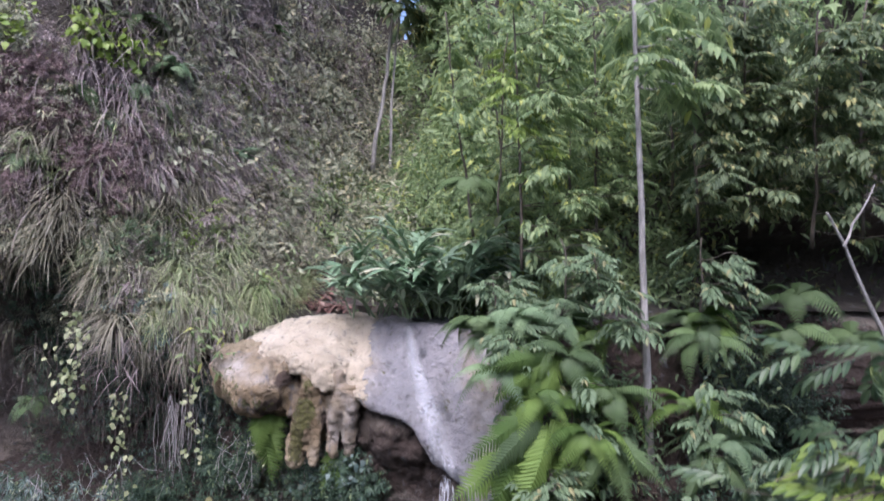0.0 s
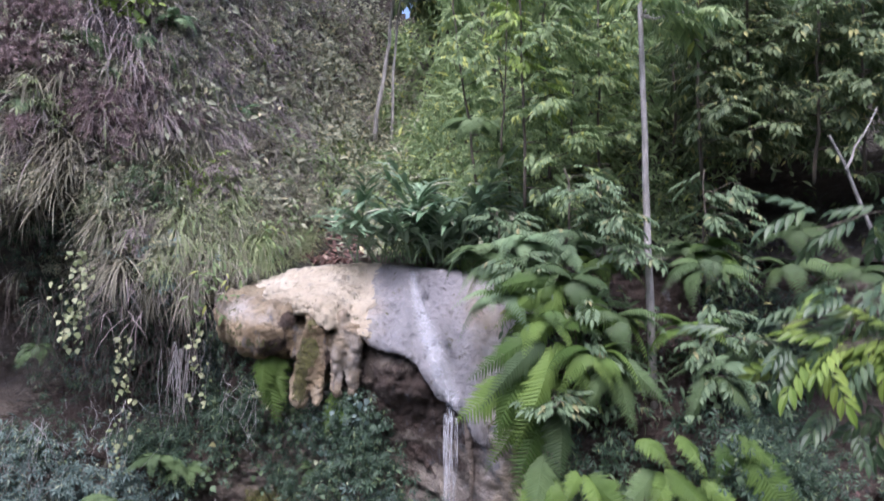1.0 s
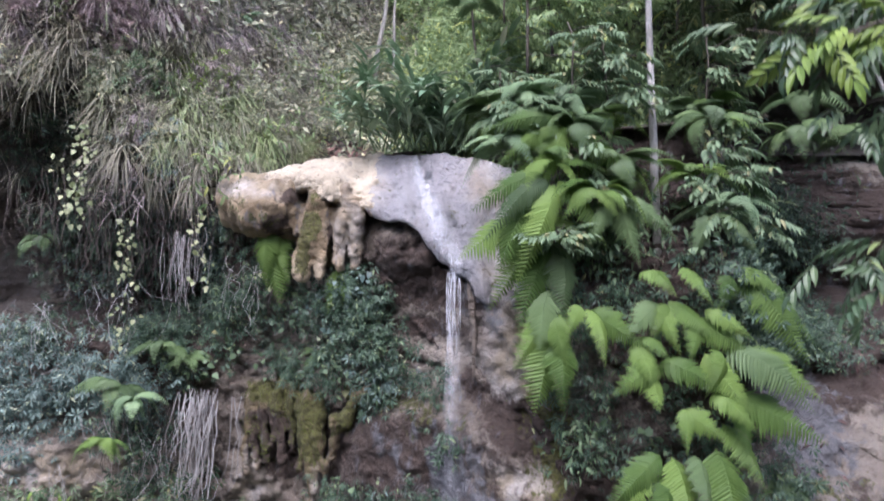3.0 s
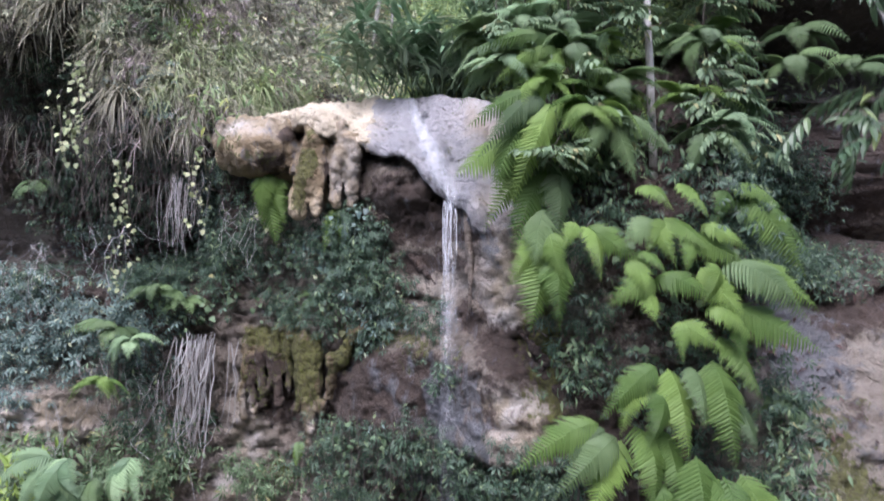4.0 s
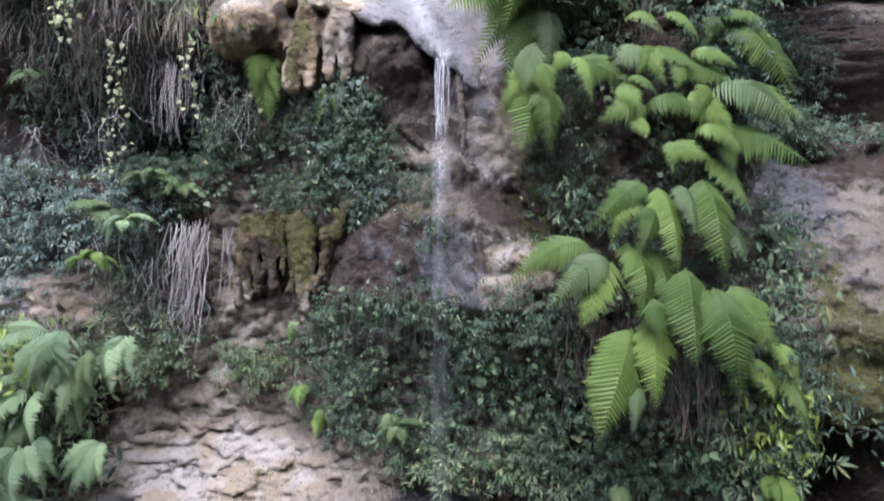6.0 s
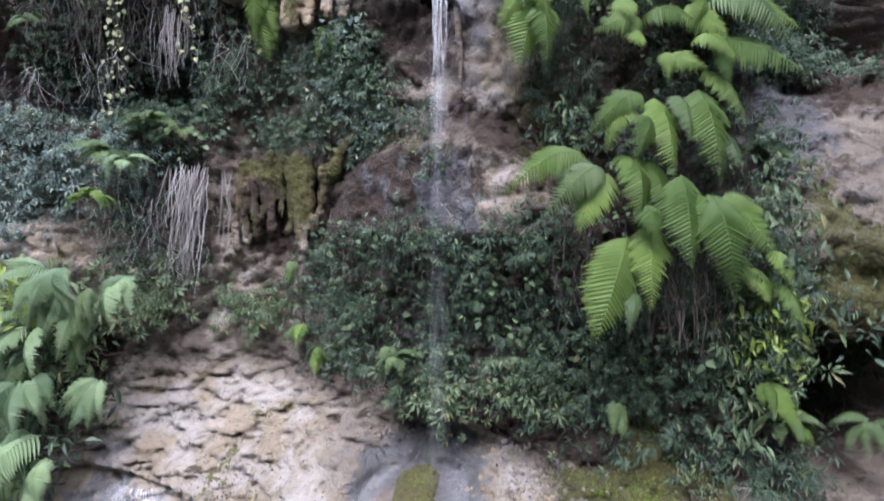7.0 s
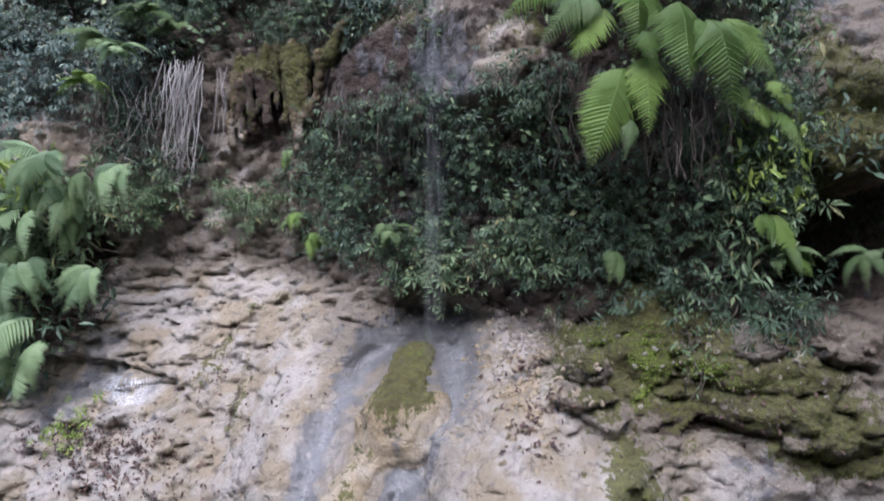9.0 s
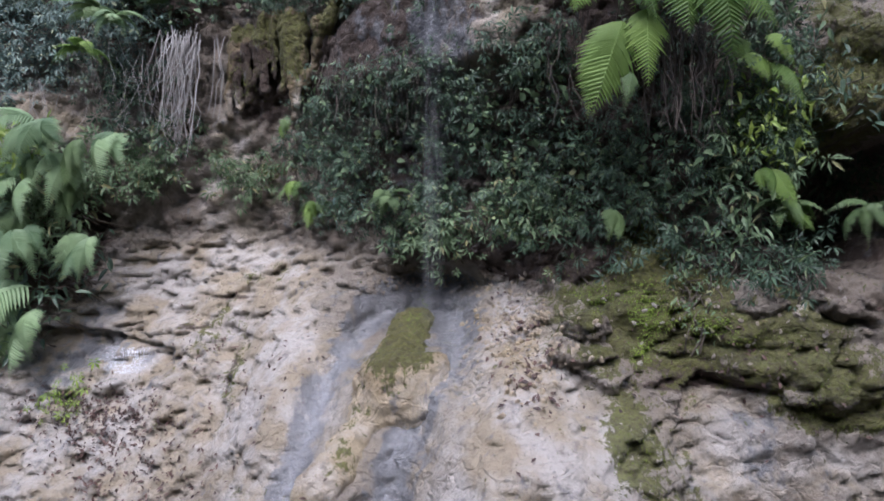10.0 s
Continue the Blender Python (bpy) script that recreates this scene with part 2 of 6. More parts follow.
def leaf(width=0.35, bend=0.25, fold=0.12, widest=0.4, rows=4, base=0.02):
    """A folded, bent leaf of length 1."""
    v, f = [], []
    for i in range(rows + 1):
        t = i / rows
        w = width / 2 * (math.sin(math.pi * t ** (math.log(0.5) / math.log(widest))) ** 0.8 if 0 < t < 1 else 0.02)
        w = max(w, base * width / 2 * (1 - t))
        z = -bend * t * t
        v += [(-w, t, z + fold * w / width), (0, t, z), (w, t, z + fold * w / width)]
    for i in range(rows):
        a = 3 * i
        for q in ((a, a + 1, a + 4, a + 3), (a + 1, a + 2, a + 5, a + 4)):
            f += [(q[0], q[1], q[2]), (q[0], q[2], q[3])]
    return np.array(v, float), np.array(f)


def blade(rows=5, width=0.03, bend=0.9):
    """A grass blade that rises and then hangs."""
    v, f = [], []
    for i in range(rows + 1):
        t = i / rows
        w = width / 2 * (1 - t ** 2 * 0.95)
        y, z = t * (1 - 0.25 * bend * t), -bend * t * t * 0.8
        v += [(-w, y, z), (w, y, z)]
    for i in range(rows):
        a = 2 * i
        f += [(a, a + 1, a + 3), (a, a + 3, a + 2)]
    return np.array(v, float), np.array(f)


def pinnate(pairs=5, leaflet=0.42, width=0.36, droop=0.35, fan=1.0):
    """A compound leaf: paired drooping leaflets along a bent stalk of length 1."""
    one = leaf(width, 0.3, 0.15, 0.45, 3)
    place, along, size = [], [], []
    for i in range(pairs):
        t = 0.25 + 0.75 * (i + 0.5) / pairs
        for side in (-1, 1):
            place.append((0.0, t, -droop * t * t))
            along.append((side * fan, 0.55 + 0.4 * t, -0.35 - droop * t))
            size.append(leaflet * (1.0 - 0.25 * abs(t - 0.55)))
    place.append((0, 1, -droop)), along.append((0, 1, -0.7)), size.append(leaflet)
    n = np.tile((0, 0, 1.0), (len(place), 1))
    stalk = (np.array([(-0.008, 0, 0), (0.008, 0, 0), (-0.006, 0.5, -droop / 4), (0.006, 0.5, -droop / 4), (0, 1, -droop)]),
             np.array([(0, 1, 3), (0, 3, 2), (2, 3, 4)]))
    return merge(fuse(one, place, along, n, np.array(size)), stalk)


def frond(pairs=22, width=0.42, droop=0.8, lift=0.25, notch=0.75, shape=0.42, curl=0.15):
    """A fern frond of length about 1: an arching stalk with close tapering pinnae."""
    place, along, size, normal = [], [], [], []
    one = leaf(0.2 * notch + 0.05, 0.22, 0.1, 0.3, 3, 0.9)
    pts = []
    for i in range(pairs + 1):
        t = i / pairs
        pts.append(np.array((0.0, t * (1 - 0.3 * droop * t), lift * t - droop * t ** 2.2)))
    for i in range(2, pairs + 1):
        t = i / pairs
        d = unit(pts[i] - pts[i - 1])
        up = np.cross((1.0, 0, 0), d)
        w = width / 2 * math.sin(math.pi * min(1.0, 0.12 + 0.88 * t) ** (math.log(0.5) / math.log(shape))) ** 0.75 + 0.015
        for side in (-1, 1):
            place.append(pts[i])
            along.append(np.array((side, 0, 0)) + d * (0.35 + 0.3 * t) - up * curl)
            normal.append(up)
            size.append(w * RNG.uniform(0.88, 1.08))
    v, f = fuse(one, place, along, normal, np.array(size))
    sv, sf = [], []
    for i, p in enumerate(pts):
        r = 0.008 * (1.1 - i / pairs)
        sv += [p + (-r, 0, 0.001), p + (r, 0, 0.001)]
    for i in range(pairs):
        a = 2 * i
        sf += [(a, a + 1, a + 3), (a, a + 3, a + 2)]
    return merge((v, f), (np.array(sv), np.array(sf)))


def tube(points, radii, sides=6):
    """A round limb through points, as triangles."""
    p = np.asarray(points, float)
    d = unit(np.gradient(p, axis=0))
    ref = np.array((0.3, 1.0, 0.1)) if abs(d[0, 2]) > 0.6 else np.array((0.1, 0.2, 1.0))
    s = unit(np.cross(d, ref))
    u = np.cross(s, d)
    ang = np.linspace(0, 2 * np.pi, sides, endpoint=False)
    r = np.broadcast_to(np.asarray(radii, float), (len(p),))
    v = p[:, None] + r[:, None, None] * (np.cos(ang)[None, :, None] * s[:, None] + np.sin(ang)[None, :, None] * u[:, None])
    f = []
    for i in range(len(p) - 1):
        for j in range(sides):
            a, b = i * sides + j, i * sides + (j + 1) % sides
            f += [(a, b, b + sides), (a, b + sides, a + sides)]
    f += [(0, j + 1, j) for j in range(1, sides - 1)]
    e = (len(p) - 1) * sides
    f += [(e, e + j, e + j + 1) for j in range(1, sides - 1)]
    return v.reshape(-1, 3), np.array(f)


def wander(a, b, n=8, amount=0.05):
    """Points from a to b on a slightly crooked way."""
    t = np.linspace(0, 1, n)[:, None]
    p = np.asarray(a, float) * (1 - t) + np.asarray(b, float) * t
    off = np.cumsum(RNG.normal(0, 1, (n, 3)), axis=0) * amount / math.sqrt(n)
    return p + off * np.sin(np.pi * t) ** 0.7


def fbm(x, y, z, scale, octaves=3):
    """Cheap sum of turned sine waves as smooth noise, in about -1..1."""
    total, amp, s = 0.0, 1.0, scale
    for k in range(octaves):
        a, b, c = 1.7 * k + 0.3, 2.9 * k + 1.1, 0.8 * k + 2.2
        total = total + amp * (np.sin(s * (x + 0.6 * y) + a + 1.3 * np.sin(s * 0.7 * z + b)) * np.sin(s * (z - 0.4 * x) + b + 1.1 * np.sin(s * 0.8 * y + c)) + 0.5 * np.sin(s * 1.3 * (y + 0.5 * z) + c + np.sin(s * x)))
        amp, s = amp * 0.55, s * 2.07
    return total / 2.2


def lumps(v, scale, amount, octaves=4):
    """Relief for rock vertices."""
    return np.array([noise.fractal(Vector(p) * scale, 1.0, 2.0, octaves) for p in v]) * amount


def net(f, lo, hi, h):
    """The zero surface of f(x, y, z) < 0, as quads (surface nets)."""
    ax = [np.arange(a, b + h, h) for a, b in zip(lo, hi)]
    X, Y, Z = np.meshgrid(*ax, indexing="ij")
    F = f(X, Y, Z)
    shape = tuple(n - 1 for n in F.shape)
    total, count = np.zeros((*shape, 3)), np.zeros(shape)
    cells = lambda o: tuple(slice(o[i], o[i] + shape[i]) for i in range(3))
    corners = [(i, j, k) for i in (0, 1) for j in (0, 1) for k in (0, 1)]
    for a in corners:
        for i in range(3):
            if a[i] == 0:
                b = tuple(a[q] + (q == i) for q in range(3))
                fa, fb = F[cells(a)], F[cells(b)]
                cross = (fa < 0) != (fb < 0)
                t = np.where(cross, fa / np.where(cross, fa - fb, 1), 0)
                for q in range(3):
                    total[..., q] += np.where(cross, a[q] + (t if q == i else 0), 0)
                count += cross
    live = count > 0
    index = np.full(shape, -1)
    index[live] = np.arange(live.sum())
    cell = np.argwhere(live)
    v = np.array(lo) + h * (cell + total[live] / count[live][:, None])
    quads = []
    for i in range(3):
        j, k = (i + 1) % 3, (i + 2) % 3
        sl = [slice(1, -1)] * 3
        sl[i] = slice(0, -1)
        sh = list(sl)
        sh[i] = slice(1, None)
        A, B = F[tuple(sl)] < 0, F[tuple(sh)] < 0
        at = np.argwhere(A != B)
        inside = A[tuple(at.T)]
        at = at + np.array([0 if q == i else 1 for q in range(3)])
        ej, ek = np.eye(3, dtype=int)[j], np.eye(3, dtype=int)[k]
        q = np.stack([index[tuple((at - d).T)] for d in (ej + ek, ek, 0 * ej, ej)], axis=1)
        q[~inside] = q[~inside][:, ::-1]
        quads.append(q)
    q = np.concatenate(quads)
    return v, q[(q >= 0).all(axis=1)]


def smin(a, b, k):
    h = np.clip(0.5 + 0.5 * (b - a) / k, 0, 1)
    return b + (a - b) * h - k * h * (1 - h)


def ball(X, Y, Z, c, r):
    r = np.broadcast_to(r, 3)
    d = np.sqrt(((X - c[0]) / r[0]) ** 2 + ((Y - c[1]) / r[1]) ** 2 + ((Z - c[2]) / r[2]) ** 2)
    return (d - 1) * min(r)


def rod(X, Y, Z, a, b, ra, rb):
    a, b = np.array(a, float), np.array(b, float)
    d = b - a
    t = np.clip(((X - a[0]) * d[0] + (Y - a[1]) * d[1] + (Z - a[2]) * d[2]) / (d @ d), 0, 1)
    return np.sqrt((X - a[0] - t * d[0]) ** 2 + (Y - a[1] - t * d[1]) ** 2 + (Z - a[2] - t * d[2]) ** 2) - (ra + (rb - ra) * t)


# ---- the shape of the ground ----
def sstep(a, b, x):
    t = np.clip((x - a) / (b - a), 0, 1)
    return t * t * (3 - 2 * t)


def mound(x, z, cx, cz, rx, rz):
    return np.exp(-((x - cx) / rx) ** 2 - ((z - cz) / rz) ** 2)


def along(x, xs, ys):
    return (np.interp(x - 0.25, xs, ys) + np.interp(x, xs, ys) + np.interp(x + 0.25, xs, ys)) / 3


def wall_y(x, z):
    """How far off the rock wall stands, from the stream bed to the height of the ledge."""
    y = along(x, [-12, -7, -4.5, -2.6, -1.2, 0, 0.5, 1.4, 2.5, 3.6, 6, 12], [12, 11.1, 10.8, 10.6, 9.5, 8.9, 8.0, 7.65, 7.3, 6.5, 6.3, 6.0])
    # apron of flowstone that spreads towards the stream
    k = along(x, [-7, -4.5, -2, 0, 1, 1.9, 2.6, 3.5, 6], [0.8, 0.85, 1.2, 1.3, 1.15, 0.75, 0.4, 0.2, 0.2])
    low = 0.5 * (3.55 - z + np.sqrt((3.55 - z) ** 2 + 0.04))
    deep = 2.3 + 1.8 * sstep(-0.5, -2.5, x)
    y = y - k * (np.minimum(low, deep) + 0.25 * np.maximum(low - deep, 0))
    y = y - 0.3 * sstep(3.6, 2.9, z) * sstep(1.3, 2.4, x) * sstep(4.0, 3.0, x)
    # leaning rock face beyond the ferns, with a dark overhang under it
    y = y + 0.95 * np.maximum(z - 5.6, 0) * sstep(3.0, 3.9, x) * sstep(9.5, 7.5, z)
    edge = z + 0.15 * np.sin(3.1 * x + 1.0) + 0.08 * np.sin(8.3 * x)
    y = y + 2.2 * sstep(4.8, 4.35, edge) * sstep(3.15, 3.45, edge) * sstep(3.3, 4.1, x)
    # dark hollow under the trees
    y = y + 3.6 * sstep(7.75, 8.3, z + 0.15 * np.sin(2.7 * x)) * sstep(3.0, 3.9, x)
    # earth bank at the top behind the ferns
    y = y + 0.8 * np.maximum(z - 8.7, 0) * sstep(0.9, 2.0, x)
    # the wall draws back behind the ledge
    y = y + 1.9 * sstep(9.3, 10.1, z) * sstep(-3.6, -2.9, x) * sstep(1.9, 1.1, x)
    y = y + 0.9 * sstep(8.45, 9.0, z) * sstep(1.4, 0.9, x) * sstep(-0.3, 0.2, x)
    # slanting beds beneath the lip of the fall
    bed = 2.2 * (z + 0.75 * x) + 0.9 * fbm(x, 0 * x, z, 1.2, 3)
    bed = bed - np.floor(bed)
    y = y + 0.2 * sstep(-0.5, 0.4, fbm(x + 3, 0 * x, z, 1.6, 2)) * (np.where(bed < 0.82, bed / 0.82, (1 - bed) / 0.18) - 0.5) * sstep(-1.3, -0.8, x) * sstep(1.5, 1.1, x) * sstep(6.8, 7.2, z) * sstep(9.2, 8.8, z)
    # rounded shelf below the fall
    r = 1 - ((x + 0.1) / 1.75) ** 2 - (np.maximum(z - 5.7, 0) / 1.45) ** 2
    y = y - 0.45 * sstep(0.0, 0.5, r) * sstep(5.45, 5.7, z)
    # recess beneath the lip of the fall, and the long dark hollow with the hanging roots
    y = y + 0.12 * mound(x, z, -0.3, 7.9, 0.9, 0.6) - 0.3 * mound(x, z, -0.6, 8.9, 0.6, 0.4)
    roof = 0.9 * sstep(-4.9, -5.6, x)
    y = y + (1.7 + 1.5 * sstep(-4.2, -5.0, x)) * sstep(7.5, 7.9, z + 0.12 * np.sin(3 * x)) * sstep(10.0 + roof, 9.4 + roof, z) * sstep(-3.3, -4.3, x)
    y = y - 0.5 * sstep(6.0, 5.8, z) * sstep(-5.6, -6.2, x)
    # alcove with the trickle
    lip = 2.2 + 0.1 * np.sin(2.2 * x)
    y = y + 0.22 * sstep(lip + 0.03, lip - 0.05, z) * sstep(1.6, 1.95, z) * sstep(-3.3, -3.8, x)
    # bedding steps on the pale rock
    beds = sstep(-1.6, -2.4, x) * sstep(1.4, 1.9, z) * sstep(3.9, 3.4, z)
    phase = 3.4 * z + 0.25 * x + 1.1 * fbm(x, 0 * x, z, 0.9, 3)
    y = y + 0.22 * beds * (phase - np.floor(phase) - 0.5) * sstep(-0.35, 0.35, fbm(x + 5, 0 * x, z, 1.5, 2))
    # the smooth swell of flowstone beside the stream, and the crease along it
    y = y - 0.38 * mound(x, z, -1.75, 1.7, 0.5, 1.0) + 0.25 * mound(x, z, -2.65, 1.9, 0.22, 0.6)
    # the shallow basin behind the boulder, undercut below the shrubs
    y = y + 1.15 * sstep(2.2, 2.6, z) * sstep(3.45, 2.95, z) * np.exp(-((x - 0.15) / 0.95) ** 2)
    y = y + 0.4 * np.exp(-((x - 0.7) / 0.7) ** 2) * sstep(5.3, 4.5, z) * sstep(2.6, 3.0, z)
    y = y + 0.35 * mound(x, z, 2.0, 2.45, 1.0, 0.45)
    # the channels of the stream on both sides of the boulder
    y = y + 0.5 * mound(x, z, -0.8, 2.32, 0.27, 0.26) + 0.5 * mound(x, z, 0.32, 2.25, 0.24, 0.3) + 0.35 * mound(x, z, -1.2, 1.85, 0.22, 0.35) + 0.35 * mound(x, z, -0.12, 1.7, 0.22, 0.3) + 0.3 * mound(x, z, -1.38, 1.2, 0.22, 0.4) + 0.3 * mound(x, z, -0.35, 1.15, 0.25, 0.3)
    # crag above the lower face
    y = y - 0.22 * sstep(2.05, 2.25, z + 0.12 * np.sin(3.7 * x) + 0.07 * np.sin(9 * x)) * sstep(3.1, 2.7, z) * sstep(1.3, 1.6, x) * sstep(4.4, 4.0, x)
    return y


def hill_y(x, z):
    """The hillside above: steep and grassy to the one side, a gully, and the wooded slope."""
    xs = [-14, -6, -5, -4.2, -3.6, -2.8, -2, -1.2, 0, 2, 4, 7, 14]
    y0 = along(x, xs, [10.2, 10.3, 10.4, 10.5, 10.7, 11.5, 12.4, 12.6, 12.0, 10.7, 9.6, 9.2, 8.6])
    k = along(x, xs, [0.02, 0.05, 0.3, 0.75, 1.2, 1.9, 2.5, 2.2, 1.2, 0.8, 0.75, 0.6, 0.5])
    y = y0 + k * (z - 10.4)
    # the dark hollow under the trees
    y = y + 2.6 * sstep(3.9, 4.7, x) * sstep(12.3, 11.3, z)
    # the dark hollow under the grassy edge
    y = y + 1.6 * sstep(-5.0, -5.7, x) * sstep(11.5, 10.9, z + 0.2 * np.sin(2.3 * x))
    return 26 - 3 * np.log1p(np.exp(np.clip((26 - y) / 3, -30, 30)))


def zones(x, z, *lists):
    """Moss, wet and brown cover at places of the wall, from round patches (x, z, width, height, amount)."""
    return np.column_stack([np.clip(sum((a * mound(x, z, cx, cz, rx, rz) for cx, cz, rx, rz, a in patches), np.zeros_like(x)), 0, 1.2) for patches in lists])


def sheet(xs, zs, f):
    X, Z = np.meshgrid(xs, zs, indexing="ij")
    v = np.column_stack([X.ravel(), f(X, Z).ravel(), Z.ravel()])
    a = (np.arange(len(xs) - 1)[:, None] * len(zs) + np.arange(len(zs) - 1)).ravel()
    return v, np.column_stack([a, a + len(zs), a + len(zs) + 1, a + 1])


# ---- structure: wall, plateau, hillside, ground ----
xs = np.concatenate([np.arange(-13, -7.2, 0.3), np.arange(-7.2, 5.6, 0.042), np.arange(5.6, 13, 0.3)])
zs = np.concatenate([np.arange(-2.0, 0, 0.12), np.arange(0, 3.8, 0.036), np.arange(3.8, 10.6, 0.055)])
v, f = sheet(xs, zs, wall_y)
smoothness = 1 - 0.85 * mound(v[:, 0], v[:, 2], -1.2, 1.8, 1.2, 0.75) - 0.6 * mound(v[:, 0], v[:, 2], -0.3, 6.4, 1.2, 0.7) - 0.5 * mound(v[:, 0], v[:, 2], 1.0, 1.6, 0.7, 0.6) - 0.65 * mound(v[:, 0], v[:, 2], 0.1, 8.0, 0.9, 0.8) - 0.5 * mound(v[:, 0], v[:, 2], 3.0, 1.5, 0.6, 0.5)
rough = lumps(v * (1, 1, 1.5), 0.8, 0.16, 3) + lumps(v * (1, 1, 1.3), 2.6, 0.14, 5)
rough = rough - 0.12 * np.clip(0.16 - np.abs(lumps(v * (0.8, 1, 1.9) + 7.0, 1.7, 1.0, 3)), 0, 1) / 0.16 + lumps(v * (1, 1, 1.4) + 3.0, 6.0, 0.05, 3) + lumps(v * (1, 1, 1.6) + 9.0, 13.0, 0.03, 3)
v[:, 1] -= rough * smoothness
MOSS = [(2.3, 2.55, 0.9, 0.5, 0.45), (3.6, 2.5, 0.7, 0.5, 0.4), (3.9, 6.2, 0.3, 0.5, 0.4), (3.9, 1.9, 0.5, 0.15, 0.6), (-2.6, 2.95, 0.5, 0.15, 0.35), (-2.55, 1.9, 0.12, 0.45, 0.5), (-2.9, 2.5, 0.3, 0.2, 0.4), (-2.2, 3.15, 0.3, 0.12, 0.45), (1.75, 1.5, 0.25, 0.6, 0.35), (-1.9, 0.9, 0.15, 0.2, 0.35), (-1.98, 6.1, 0.15, 0.5, 0.8), (-1.4, 6.75, 0.2, 0.25, 0.7), (1.6, 2.65, 0.35, 0.3, 0.6), (3.0, 2.9, 0.3, 0.2, 0.4), (3.95, 2.0, 0.35, 0.2, 0.8), (2.2, 1.45, 0.3, 0.5, 0.3), (-0.3, 6.8, 0.8, 0.25, 0.2), (2.35, 2.9, 0.75, 0.38, 1.0), (1.85, 1.75, 0.25, 0.4, 0.5), (4.15, 5.0, 0.5, 0.8, 1.3), (4.0, 4.5, 0.4, 0.4, 1.1), (2.4, 3.3, 0.2, 0.4, 0.9), (3.6, 2.1, 0.4, 0.25, 0.7), (-2.7, 6.8, 0.5, 0.15, 1.0), (-2.9, 6.1, 0.4, 0.5, 0.5), (1.15, 6.9, 0.3, 0.8, 0.75),
        (2.3, 3.6, 0.3, 0.5, 0.6), (3.3, 2.6, 0.6, 0.3, 0.5), (-2.6, 4.6, 0.5, 0.3, 0.5), (-0.6, 6.95, 0.5, 0.15, 0.35), (-1.1, 6.95, 0.4, 0.2, 0.4), (-3.2, 2.2, 0.3, 0.25, 0.45)]
STREAM = [(-0.7, 2.62, 0.3, 0.14, 0.9), (-0.87, 2.45, 0.26, 0.16, 0.9), (-1.06, 2.15, 0.2, 0.2, 0.9), (-1.25, 1.85, 0.19, 0.22, 0.9), (-1.34, 1.52, 0.2, 0.24, 0.9), (-1.4, 1.2, 0.2, 0.26, 0.9), (-1.5, 0.8, 0.28, 0.3, 0.9),
          (0.28, 2.53, 0.22, 0.2, 1.0), (0.2, 2.22, 0.17, 0.2, 0.9), (-0.08, 1.85, 0.2, 0.2, 0.9), (-0.27, 1.55, 0.22, 0.24, 0.9), (-0.36, 1.25, 0.25, 0.28, 0.9), (-0.45, 0.85, 0.38, 0.3, 0.9)]
WET = STREAM + [(4.2, 7.1, 0.35, 0.7, 0.6), (-4.6, 2.0, 0.6, 0.25, 0.6), (0.0, 3.0, 0.8, 0.12, 1.0), (-0.6, 2.75, 0.5, 0.2, 1.0), (-0.9, 6.3, 0.4, 0.3, 0.45), (4.0, 7.2, 0.5, 0.5, 0.5), (0.1, 2.7, 0.5, 0.3, 0.9), (2.95, 1.6, 0.25, 0.4, 0.6), (0.45, 9.2, 0.35, 0.7, 0.9), (0.55, 8.5, 0.3, 0.4, 0.5),
       (0, 5.3, 0.5, 1.2, 0.8), (0.0, 6.2, 0.25, 0.5, 0.7), (-5.0, 2.6, 0.4, 0.6, 0.45), (-5.2, 1.7, 0.5, 0.4, 0.5), (-4.9, 1.0, 0.4, 0.3, 0.35), (3.9, 6.6, 0.4, 0.6, 0.5)]
